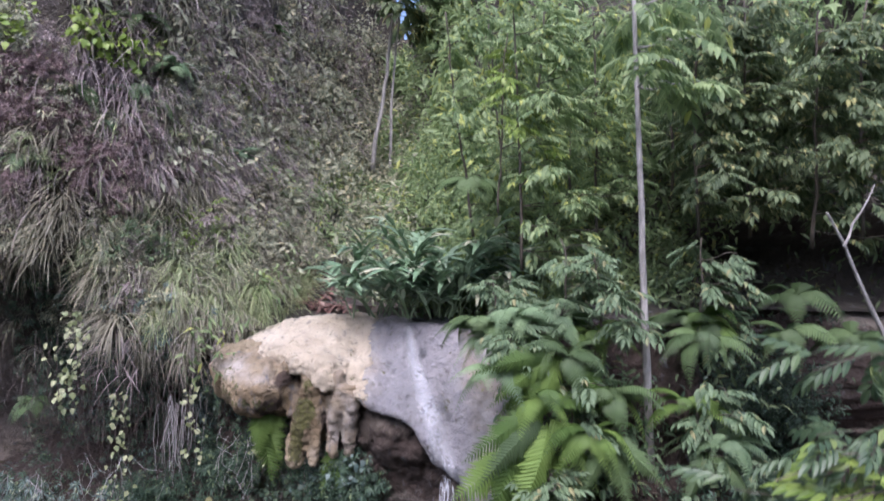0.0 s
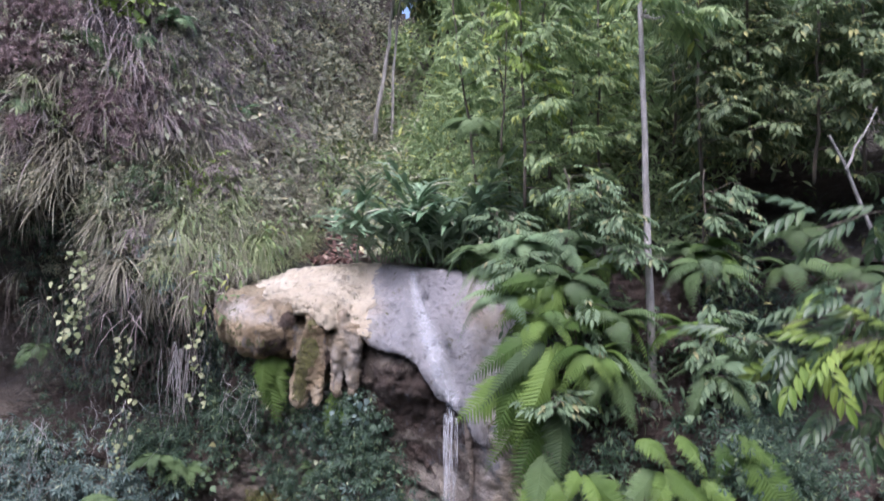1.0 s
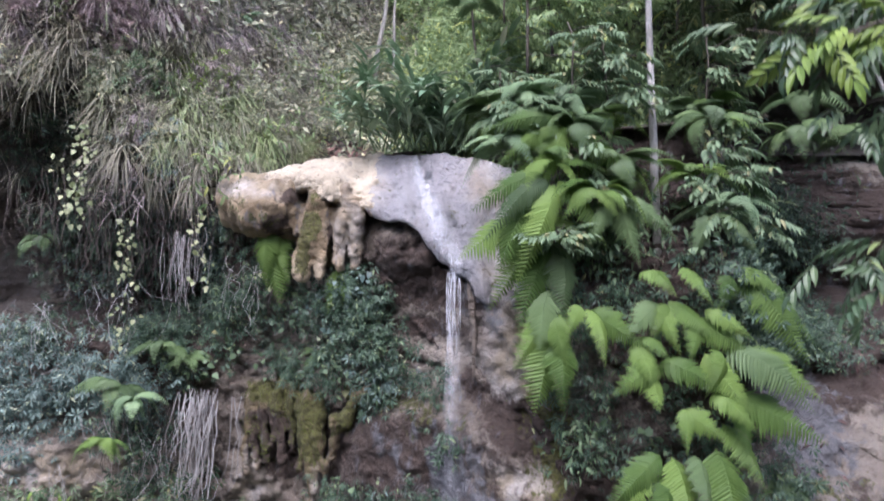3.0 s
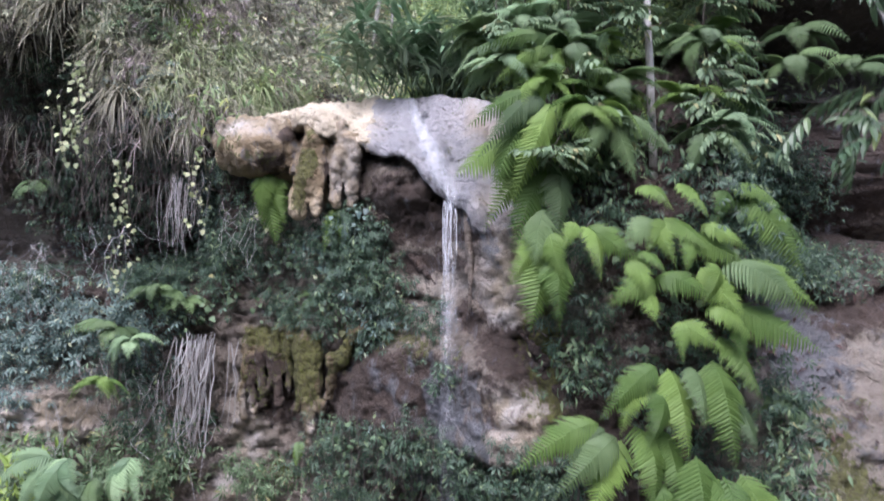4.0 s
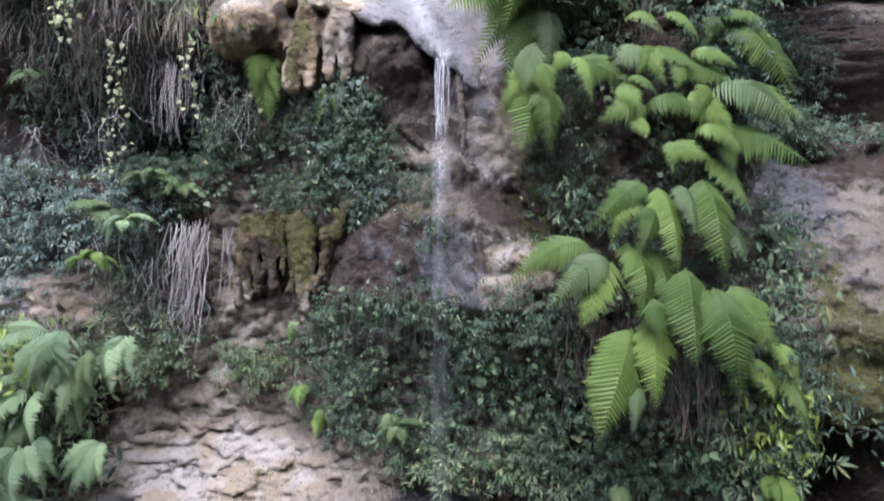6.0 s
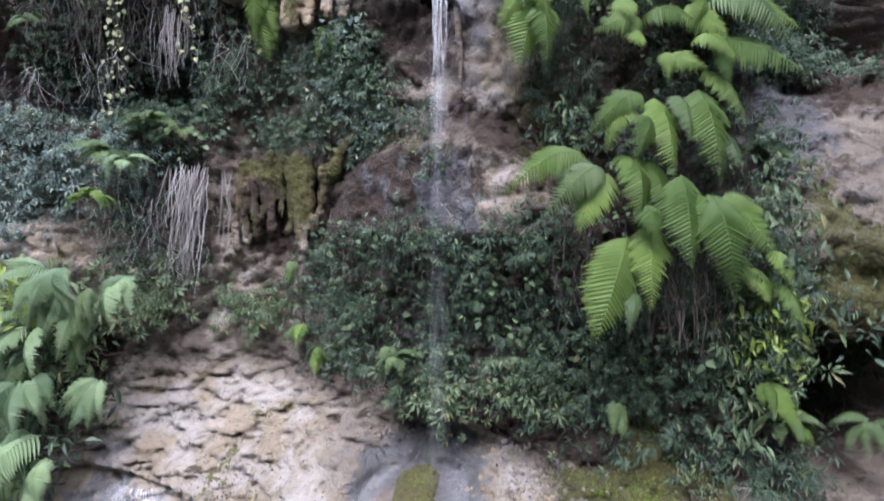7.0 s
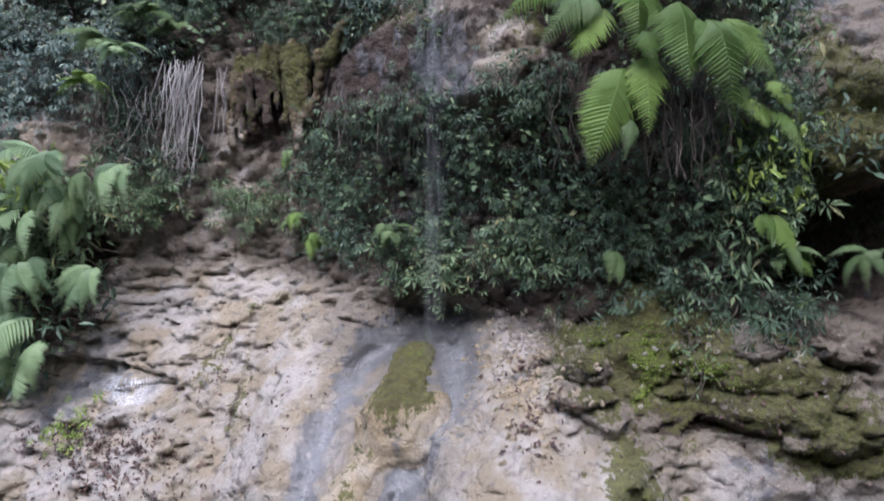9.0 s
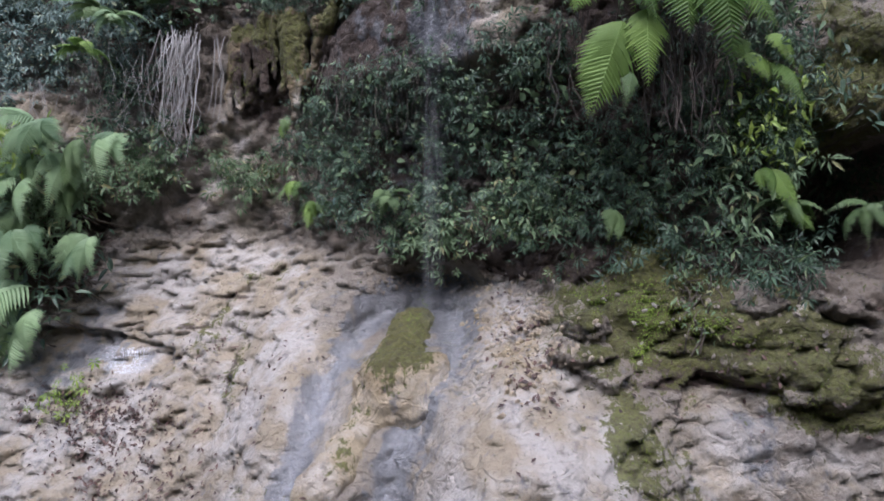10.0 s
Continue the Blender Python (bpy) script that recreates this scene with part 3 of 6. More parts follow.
# Brown beds and soil; shade of hollows, overhangs and shrub gaps painted too.
BROWN_AND_SHADE = [(4.4, 7.4, 0.7, 0.5, 0.6), (-0.1, 8.2, 0.8, 0.8, 0.42), (-0.4, 6.6, 1.0, 0.45, 0.42), (3.4, 3.3, 1.2, 0.2, 1.0), (4.6, 8.0, 1.6, 0.35, 1.5), (5.6, 7.8, 1.5, 0.5, 1.3), (-1.3, 8.3, 0.6, 0.35, 0.9), (-2.6, 5.9, 0.4, 0.5, 0.9), (-2.2, 6.2, 0.5, 0.6, 0.9), (-5.9, 3.4, 0.8, 1.1, 1.1), (-0.8, 6.1, 1.2, 0.3, 0.8), (-0.5, 6.5, 0.7, 0.3, 0.4), (4.3, 3.6, 0.9, 0.3, 1.0), (3.75, 7.0, 0.25, 0.8, 0.6), (4.3, 6.3, 0.3, 0.5, 0.5), (2.7, 2.3, 0.9, 0.08, 0.7), (-2.6, 1.9, 0.1, 0.5, 0.6), (-3.3, 2.35, 0.5, 0.06, 0.7), (-2.9, 2.75, 0.5, 0.05, 0.6), (0.95, 2.6, 0.2, 0.3, 0.35), (2.6, 2.15, 1.0, 0.06, 0.8), (1.3, 3.15, 0.6, 0.08, 0.7), (-1.2, 3.1, 0.8, 0.08, 0.5), (4.3, 7.9, 0.8, 0.35, 0.9), (-6.2, 7.6, 1.4, 0.4, 1.0), (3.6, 7.4, 0.3, 0.5, 0.7), (4.4, 8.7, 1.0, 0.45, 1.3), (3.6, 9.2, 0.7, 0.7, 1.0), (-5.2, 8.6, 1.0, 0.8, 1.0), (4.6, 9.2, 1.2, 0.8, 1.2), (-1.2, 6.0, 0.8, 0.6, 0.7), (0.9, 6.9, 0.45, 0.3, 0.9), (0.3, 7.3, 0.2, 0.2, 0.7), (-0.5, 8.8, 0.7, 0.3, 0.45), (-0.3, 7.9, 0.6, 0.1, 0.6), (0.0, 8.3, 0.6, 0.08, 0.6), (-0.6, 7.5, 0.3, 0.2, 0.5), (1.2, 3.35, 0.9, 0.18, 0.7), (-2.7, 5.8, 0.4, 0.3, 0.6), (0, 3.45, 1.2, 0.15, 0.5),
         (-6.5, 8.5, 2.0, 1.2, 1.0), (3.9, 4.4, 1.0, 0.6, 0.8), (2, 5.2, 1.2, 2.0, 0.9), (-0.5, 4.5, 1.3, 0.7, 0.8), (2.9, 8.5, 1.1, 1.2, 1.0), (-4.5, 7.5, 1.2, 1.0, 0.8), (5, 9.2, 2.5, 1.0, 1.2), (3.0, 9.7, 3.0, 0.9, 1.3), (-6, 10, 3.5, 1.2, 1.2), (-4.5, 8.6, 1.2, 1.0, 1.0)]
FLOW = [(-3.3, 4.3, 0.5, 0.6, 0.9), (-3.1, 5.2, 0.3, 0.3, 0.8), (-6.6, 5.5, 0.8, 0.4, 1.0), (-4.6, 3.0, 1.6, 0.5, 0.8), (-5.2, 2.2, 1.2, 0.6, 0.8), (-3.3, 3.3, 1.0, 0.35, 0.8), (-2.0, 3.3, 0.8, 0.25, 0.6), (-1.0, 1.7, 4.5, 0.9, 0.55), (-4.3, 1.0, 1.2, 0.6, 0.4), (0.62, 8.3, 0.22, 0.5, 0.8), (0.85, 7.6, 0.3, 0.7, 0.9), (0.55, 9.3, 0.25, 0.5, 0.6), (0.75, 6.3, 0.5, 0.22, 0.9), (0.3, 7.5, 0.4, 0.25, 0.5), (2.75, 1.5, 0.5, 0.5, 0.9), (3.9, 1.5, 0.5, 0.4, 0.7), (3.4, 3.0, 0.6, 0.2, 0.7), (4.0, 2.7, 0.4, 0.25, 0.6), (0.9, 2.5, 0.28, 0.5, 1.0), (1.05, 1.5, 0.4, 0.6, 0.9), (0.2, 1.0, 0.25, 0.5, 0.6), (-2.0, 2.5, 0.4, 0.4, 0.8), (-1.9, 1.1, 0.3, 0.6, 0.9), (-4.2, 0.6, 1.6, 0.6, 0.9), (-5.2, 2.4, 1.2, 0.8, 0.9), (-5.5, 1.3, 1.5, 0.6, 0.8), (-6.3, 5.3, 0.7, 0.4, 0.8), (-3.6, 2.4, 1.0, 0.5, 0.6), (-2.8, 3.1, 0.6, 0.25, 0.8), (0.3, 3.2, 1.4, 0.15, 0.4), (4.2, 6.8, 0.5, 0.6, 0.3), (3.2, 2.9, 0.5, 0.2, 0.5), (-1.7, 1.9, 0.45, 0.9, 1.0), (-2.6, 1.6, 0.6, 0.6, 0.8), (0.9, 1.9, 0.5, 0.7, 1.0), (-2.3, 2.9, 0.7, 0.35, 0.7), (-3.4, 2.7, 0.6, 0.4, 0.6), (0.8, 6.1, 0.4, 0.3, 0.9), (0.75, 7.4, 0.18, 0.4, 0.9), (1.6, 1.5, 0.3, 0.5, 0.5), (-4.8, 1.3, 0.9, 0.4, 0.6)]
me = np_mesh("cliff", v, f, ROCK, zones(v[:, 0], v[:, 2], MOSS, WET, BROWN_AND_SHADE, FLOW), smooth=True)
cliff = tagged(new("cliff", me), "tan travertine rock face, stained brown and mossy, hollows painted dark as shade", "cliff", kind="structure")

def skyline(x):
    """The height of the hill's crest, low where the gully opens to the sky."""
    return 25 - 5.3 * np.exp(-((x + 1.35) / 0.75) ** 2)


v, f = sheet(np.arange(-16, 16, 0.15), np.arange(10.2, 25, 0.2), hill_y)
f = f[v[f, 2].max(axis=1) < skyline(v[f, 0].mean(axis=1))]
v[:, 1] -= lumps(v, 0.6, 0.22, 4)
me = np_mesh("hillside", v, f, SOIL, np.zeros((len(v), 3)), smooth=True)
tagged(new("hillside", me), "steep dark earth hillside under dense vegetation", "hillside", kind="structure")

X, T = np.meshgrid(np.arange(-13, 13, 0.2), np.linspace(0, 1, 16), indexing="ij")
ya, yb = wall_y(X, np.full_like(X, 10.3)) - 0.1, hill_y(X, np.full_like(X, 10.6)) + 0.4
v = np.column_stack([X.ravel(), (ya + (yb - ya) * T).ravel(), (10.28 + 0.24 * sstep(1.2, 2.2, X) + 0.35 * T + 0.05 * np.sin(3 * X) * T).ravel()])
v[:, 2] += lumps(v, 1.2, 0.06)
a = (np.arange(X.shape[0] - 1)[:, None] * 16 + np.arange(15)).ravel()
me = np_mesh("plateau", v, np.column_stack([a, a + 16, a + 17, a + 1]), SOIL, np.zeros((len(v), 3)), smooth=True)
tagged(new("plateau", me), "flat dark earth shelf behind the rock ledge", "ground", kind="structure")

g = np.array([(-400, -400, -1.5), (400, -400, -1.5), (400, 400, -1.5), (-400, 400, -1.5)], float)
tagged(new("ground", np_mesh("ground", g, np.array([(0, 1, 2, 3)]), SOIL, np.zeros((4, 3)))), "dark earth and gravel ground at the cliff's foot", "ground", kind="structure")

# unseen gully side behind the camera, added to dim the lower wall
A, H = np.meshgrid(np.radians(np.arange(190, 351, 4)), np.linspace(0, 1, 12), indexing="ij")
R = 14 + 4 * H
v = np.column_stack([(R * np.cos(A)).ravel(), (R * np.sin(A) + 4).ravel(), (-2.6 + H * (19.5 + 2.5 * np.sin(5 * A))).ravel()])
v += RNG.normal(0, 0.6, v.shape) * (1, 1, 0.4)
a = (np.arange(A.shape[0] - 1)[:, None] * 12 + np.arange(11)).ravel()
tagged(new("unseen_bank", np_mesh("unseen_bank", v, np.column_stack([a, a + 12, a + 13, a + 1]), SOIL, np.column_stack([np.ones(len(v)), np.zeros((len(v), 2))]))), "unseen green bank behind the camera, added to dim the lower wall", "hillside", kind="structure")


# ---- rock forms ----
def rock(name, f, lo, hi, h, material, label, relief=0.05, moss=(), wet=(), brown=(), flow=(), parent=None):
    v, q = net(f, lo, hi, h)
    n = np.zeros_like(v)
    e1, e2 = v[q[:, 2]] - v[q[:, 0]], v[q[:, 3]] - v[q[:, 1]]
    fn = np.cross(e1, e2)
    for c in range(4):
        np.add.at(n, q[:, c], fn)
    crack = np.clip(0.15 - np.abs(lumps(v * (1, 1, 1.5) + 4.0, 2.6, 1.0, 3)), 0, 1) / 0.15
    v = v + unit(n) * (lumps(v, 2.2, relief, 3) + lumps(v, 6.0, relief * 0.6, 4) + lumps(v + 5.0, 15.0, relief * 0.35, 3) - 0.5 * relief * crack)[:, None]
    me = np_mesh(name, v, q, material, zones(v[:, 0], v[:, 2], moss, wet, brown, flow), smooth=True)
    return child(name, me, parent, label) if parent else tagged(new(name, me), label, "rock")


def ledge_shape(X, Y, Z):
    """A crust that juts out over a drawn-in underside, rounded at its end, and the tilted slab."""
    front = along(X, [-3.6, -3.1, -2.6, -2.1, -1.3, -0.4, 0.1, 0.7, 1.1], [10.7, 10.3, 9.7, 9.3, 9.02, 8.72, 8.4, 8.0, 8.1])
    front = front + 0.10 * np.sin(5.1 * X + 1.0) * sstep(-0.8, -1.4, X) + 0.05 * np.sin(13 * X)
    back = Y - front
    crown = along(X, [-3.6, -3.0, -2.2, -1.2, -0.3, 0.4, 1.1], [10.1, 10.3, 10.42, 10.42, 10.4, 10.3, 10.0])
    lip = along(X, [-3.6, -2.4, -1.7, -1.1, -0.4, 0.1, 0.8], [9.95, 10.05, 9.95, 9.55, 9.32, 8.75, 8.45])
    top = lip + (crown - lip) * np.clip(back / 1.45, -0.4, 1) + 0.03 * np.clip(back - 1.45, 0, 3)
    under = along(X, [-3.6, -2.2, -1.7, -1.15, -0.4, -0.15, 0.1, 0.8], [9.85, 9.78, 9.72, 9.46, 9.22, 8.95, 8.5, 8.2]) + 0.06 * np.sin(9 * X) + 0.3 * np.clip(back, 0, 1) * sstep(-1.4, -1.0, X)
    return np.maximum(np.maximum(np.maximum(Z - top, under - Z) * 0.8, -back), Y - 11.3)


def belly_shape(X, Y, Z):
    """The drawn-in underside with its bulging end and the blunt hanging columns."""
    f = ball(X, Y, Z, (-2.6, 9.78, 9.55), (0.56, 0.6, 0.45))
    f = smin(f, ball(X, Y, Z, (-3.0, 10.25, 9.7), (0.5, 0.55, 0.46)), 0.12)
    f = smin(f, ball(X, Y, Z, (-1.6, 9.9, 9.3), (0.7, 0.5, 0.65)), 0.15)
    f = smin(f, rod(X, Y, Z, (-1.74, 9.3, 9.75), (-2.02, 9.3, 8.68), 0.17, 0.13), 0.05)
    f = smin(f, rod(X, Y, Z, (-1.62, 9.28, 9.5), (-1.77, 9.28, 8.66), 0.11, 0.08), 0.04)
    f = smin(f, rod(X, Y, Z, (-1.44, 9.18, 9.75), (-1.5, 9.26, 8.74), 0.13, 0.09), 0.03)
    f = smin(f, rod(X, Y, Z, (-1.26, 9.12, 9.6), (-1.3, 9.3, 8.72), 0.12, 0.09), 0.03)
    f = smin(f, rod(X, Y, Z, (-2.2, 9.5, 9.85), (-2.15, 9.5, 9.2), 0.1, 0.06), 0.04)
    f = smin(f, ball(X, Y, Z, (-1.78, 9.22, 8.66), (0.09, 0.09, 0.12)), 0.03)
    f = smin(f, ball(X, Y, Z, (-1.15, 9.75, 9.1), (0.3, 0.4, 0.4)), 0.08)
    return f + 0.02 * np.sin(23 * X + 2 * np.sin(3 * Z))


# Moss and brown stains; the notch under the crust is painted dark as shade.
BLOCK_STAINS_SHADE = dict(moss=[(-1.9, 9.0, 0.13, 0.45, 0.9), (-2.6, 9.3, 0.4, 0.25, 0.35), (-3.3, 10.0, 0.3, 0.3, 0.4)],
              brown=[(-2.5, 9.25, 0.5, 0.25, 1.0), (-1.7, 9.2, 0.5, 0.3, 0.5), (-2.2, 9.7, 0.2, 0.08, 0.9), (-3.2, 9.7, 0.3, 0.3, 0.5)])
SLAB_STAINS = dict(wet=[(-0.35, 9.9, 0.15, 0.5, 0.5), (-0.05, 9.2, 0.15, 0.4, 0.6), (0.15, 8.7, 0.15, 0.3, 0.6)], flow=[(-1.05, 9.9, 0.18, 0.7, 0.9), (0.5, 9.9, 0.3, 0.5, 1.0), (0.65, 9.1, 0.25, 0.6, 1.0), (0.8, 8.6, 0.3, 0.4, 1.0)], moss=[(0.1, 9.6, 0.15, 0.3, 0.3), (0.9, 8.8, 0.25, 0.5, 0.35)], brown=[(0.75, 9.2, 0.2, 0.5, 0.4), (0.7, 8.4, 0.25, 0.3, 0.45)])
ledge = empty("rock_ledge", (-1.5, 10.0, 9.5), label="cream overhanging travertine ledge with a grey wet slab", category="rock")
rock("block", lambda X, Y, Z: np.maximum(ledge_shape(X, Y, Z), X + 1.0), (-3.9, 8.3, 8.6), (-0.8, 11.4, 10.8), 0.04, CREAM, "", 0.06, parent=ledge, **BLOCK_STAINS_SHADE)
rock("slab", lambda X, Y, Z: np.maximum(ledge_shape(X, Y, Z), -1.1 - X), (-1.3, 7.6, 7.9), (1.4, 11.4, 10.8), 0.04, SLAB, "grey wet slab with a sharp lip", 0.035, parent=ledge, **SLAB_STAINS)
# Brown underside; near-black patches paint shade in notches and column gaps.
rock("underside", belly_shape, (-3.8, 8.9, 8.2), (-0.6, 11.2, 10.4), 0.04, OCHRE, "brown and olive underside with hanging columns", 0.05, parent=ledge,
     flow=[(-1.42, 9.2, 0.16, 0.6, 1.0), (-1.24, 9.2, 0.12, 0.5, 1.0), (-1.78, 8.68, 0.07, 0.12, 1.2), (-2.75, 9.82, 0.6, 0.16, 1.3), (-2.1, 9.5, 0.06, 0.3, 0.8)], moss=[(-1.98, 8.9, 0.12, 0.4, 1.1), (-1.82, 9.4, 0.1, 0.35, 1.0), (-2.7, 9.4, 0.5, 0.2, 0.35), (-3.1, 9.6, 0.3, 0.3, 0.5), (-1.62, 8.85, 0.06, 0.25, 0.6)], brown=[(-2.35, 9.3, 0.4, 0.2, 0.7), (-2.2, 9.72, 0.13, 0.12, 1.0), (-1.63, 9.7, 0.1, 0.08, 1.0), (-1.62, 8.95, 0.05, 0.4, 0.8), (-1.05, 9.0, 0.15, 0.4, 0.9)])


def boulder_shape(X, Y, Z):
    f = rod(X, Y, Z, (-0.2, 8.6, 2.42), (-0.36, 7.25, 1.88), 0.28, 0.48)
    f = smin(f, ball(X, Y, Z, (-0.1, 7.22, 1.9), (0.42, 0.42, 0.45)), 0.06)
    f = smin(f, rod(X, Y, Z, (-0.56, 7.15, 1.72), (-1.05, 6.45, 1.1), 0.2, 0.27), 0.2)
    return f


rock("boulder", boulder_shape, (-1.7, 5.8, 0.7), (0.5, 9.2, 2.9), 0.04, OCHRE, "rounded boulder with green moss parting the stream", 0.05,
     moss=[(-0.2, 2.6, 0.35, 0.2, 1.1), (-0.5, 2.25, 0.25, 0.3, 0.65), (-0.15, 2.35, 0.3, 0.12, 0.65), (-0.8, 1.5, 0.2, 0.4, 0.35)], brown=[(0.05, 1.75, 0.25, 0.08, 0.8), (-0.5, 2.0, 0.1, 0.3, 0.4)], flow=[(0.05, 2.05, 0.25, 0.2, 1.2), (-0.8, 1.4, 0.5, 0.5, 1.2)])


def columns_shape(X, Y, Z):
    f = rod(X, Y, Z, (-1.97, 9.8, 6.75), (-1.99, 9.7, 5.3), 0.16, 0.05)
    for x, y, top, foot, r in ((-1.86, 9.74, 6.55, 5.6, 0.1), (-2.13, 9.92, 6.8, 5.75, 0.12), (-2.3, 10.1, 6.9, 6.0, 0.13), (-2.47, 10.2, 6.85, 5.8, 0.12), (-2.64, 10.3, 6.7, 5.95, 0.11), (-2.8, 10.42, 6.75, 5.7, 0.12), (-2.96, 10.5, 6.8, 5.6, 0.12), (-3.12, 10.56, 6.6, 5.5, 0.1)):
        f = smin(f, rod(X, Y, Z, (x, y, top), (x - 0.03, y - 0.05, foot), r, 0.05), 0.13)
    f = smin(f, rod(X, Y, Z, (-1.1, 9.2, 7.12), (-1.5, 9.4, 6.55), 0.07, 0.1), 0.08)
    f = smin(f, rod(X, Y, Z, (-1.5, 9.4, 6.55), (-1.78, 9.62, 5.7), 0.1, 0.04), 0.08)
    return f + 0.03 * np.sin(26 * X + 3 * np.sin(2.2 * Z))


rock("mossy_column", columns_shape, (-3.6, 9.0, 4.9), (-0.8, 11.0, 7.4), 0.035, MOSSY, "drooping brown travertine columns covered with olive moss", 0.05,
     moss=[(-2.0, 6.3, 0.3, 0.6, 0.8), (-1.4, 6.7, 0.35, 0.5, 0.8), (-2.7, 6.75, 0.5, 0.2, 1.0), (-2.3, 6.4, 0.3, 0.5, 0.5)], brown=[(-2.75, 6.1, 0.4, 0.5, 1.2), (-2.3, 6.0, 0.2, 0.5, 0.9)], flow=[(-3.0, 5.75, 0.15, 0.25, 1.3), (-1.9, 5.6, 0.08, 0.3, 1.2)])

def outcrop(place, size, material, label, moss=0.0, brown=0.0):
    """A worn block that juts out of the rock."""
    x, y, z = place
    rx, ry, rz = size
    rock("outcrop", lambda X, Y, Z: ball(X, Y, Z, place, size) + 0.03 * np.sin(9 * X + 5 * Z) * np.sin(8 * Y + 4 * X), (x - rx - 0.3, y - ry - 0.3, z - rz - 0.3), (x + rx + 0.3, y + ry + 0.3, z + rz + 0.3), 0.035, material, label, 0.09,
         moss=[(x, z + rz * 0.4, rx, rz, moss)], brown=[(x, z - rz * 0.6, rx, rz * 0.5, brown)])


for place, size in (((1.6, 6.85, 2.7), (0.3, 0.3, 0.2)), ((1.6, 6.62, 2.4), (0.34, 0.3, 0.11)), ((3.6, 6.12, 2.11), (0.4, 0.3, 0.16))):
    outcrop(place, tuple(0.82 * q for q in size), ROCK, "craggy block covered with olive and green moss", 0.85, 0.3)
for place, size in (((3.2, 6.45, 2.93), (0.34, 0.3, 0.16)), ((3.85, 6.42, 2.98), (0.42, 0.35, 0.24))):
    outcrop(place, size, ROCK, "tan craggy block of weathered rock", 0.25, 0.3)
for a, b, r in (((0.37, 8.39, 7.39), (1.4, 7.65, 6.4), 0.13), ((0.47, 8.3, 7.7), (1.16, 7.75, 6.81), 0.08), ((-0.65, 9.47, 8.18), (0.06, 8.89, 7.48), 0.1)):
    lo, hi = np.minimum(a, b) - 0.4, np.maximum(a, b) + 0.4
    rock("rock_rib", lambda X, Y, Z: rod(X, Y, Z, a, b, r * 0.6, r * 0.45), lo, hi, 0.03, ROCK, "reddish brown layered rib of rock", 0.06, brown=[((a[0] + b[0]) / 2, (a[2] + b[2]) / 2, 0.8, 0.8, 0.9)])

tv, tf = tube(wander((0.29, 8.45, 8.6), (0.3, 8.35, 7.3), 9, 0.03), np.linspace(0.06, 0.015, 9), 7)
tagged(new("stalactite", np_mesh("stalactite", tv, tf, ROCK, np.zeros((len(tv), 3)), smooth=True)), "thin tan stalactite hanging beside the waterfall", "stalactite")

# ---- plant kinds ----
LEAF = leaf(0.45, 0.25, 0.15, 0.42, 2)
LONG = leaf(0.3, 0.35, 0.12, 0.4, 3)
STRAP = leaf(0.2, 0.38, 0.06, 0.38, 5)
HEART = leaf(0.85, 0.15, 0.12, 0.25, 4)
BLADE, THREAD = blade(5, 0.027, 0.9), blade(4, 0.014, 0.7)


def spray(k=6, width=0.34, length=0.62):
    """A twig end: small leaves fanned round one point."""
    one = leaf(width, 0.25, 0.15, 0.42, 2)
    a = np.radians(np.linspace(-125, 125, k))
    way = np.column_stack([np.sin(a), np.cos(a), -0.25 + 0.2 * np.cos(3 * a)])
    return fuse(one, np.column_stack([0.06 * np.sin(a), 0.25 + 0.1 * np.cos(a), 0 * a]), way, np.tile((0, 0, 1.0), (k, 1)), length * (0.75 + 0.3 * np.cos(a)))


SPRAY, SPRAY_THIN = spray(), spray(7, 0.24, 0.66)
PINNATE, PINNATE_WIDE = pinnate(5), pinnate(4, 0.5, 0.34, 0.5, 0.8)
FROND_KINDS = [frond(26, 0.5, 0.85, 0.30, 0.6, 0.4), frond(28, 0.44, 1.05, 0.38, 0.6, 0.42), frond(25, 0.54, 0.7, 0.22, 0.6, 0.38), frond(30, 0.4, 1.2, 0.45, 0.6, 0.42)]
FRONDS = {m: [np_mesh("frond", *k, m) for k in FROND_KINDS] for m in (FERN, FERN_DARK, FERN_PALE)}


def hanging(pairs, width, bulge, notch, shape):
    """A hanging frond whose chord is 1 long and whose face is bowed outwards."""
    one = leaf(0.2 * notch + 0.05, 0.2, 0.08, 0.3, 3, 0.95)
    t = np.linspace(0, 1, pairs + 1)
    pts = np.column_stack([0.03 * np.sin(4 * t), t, bulge * np.sin(np.pi * t ** 0.8)])
    d = unit(np.gradient(pts, axis=0))
    up = np.cross((1.0, 0, 0), d)
    w = width / 2 * np.sin(np.pi * np.clip(0.12 + 0.87 * t, 0, 1) ** (math.log(0.5) / math.log(shape))) ** 0.95 + 0.02
    sets = []
    for side in (-1, 1):
        way = np.array((side, 0, 0)) + d[1:] * (0.3 + 0.35 * t[1:, None]) - up[1:] * 0.25
        sets.append(fuse(one, pts[1:], way, up[1:], w[1:] * uni(0.78, 1.15, pairs)))
    r = 0.012 * (1.1 - t)[:, None] * np.array((1.0, 0, 0))
    sv = np.stack([pts - r + 0.003 * up, pts + r + 0.003 * up], axis=1).reshape(-1, 3)
    a = 2 * np.arange(pairs)[:, None]
    sets.append((sv, np.concatenate([a + (0, 1, 3), a + (0, 3, 2)])))
    return merge(*sets)


HANGING_KINDS = [hanging(27, 0.62, 0.16, 0.5, 0.34), hanging(29, 0.5, 0.24, 0.55, 0.32), hanging(25, 0.68, 0.12, 0.5, 0.36), hanging(28, 0.58, 0.3, 0.5, 0.34)]
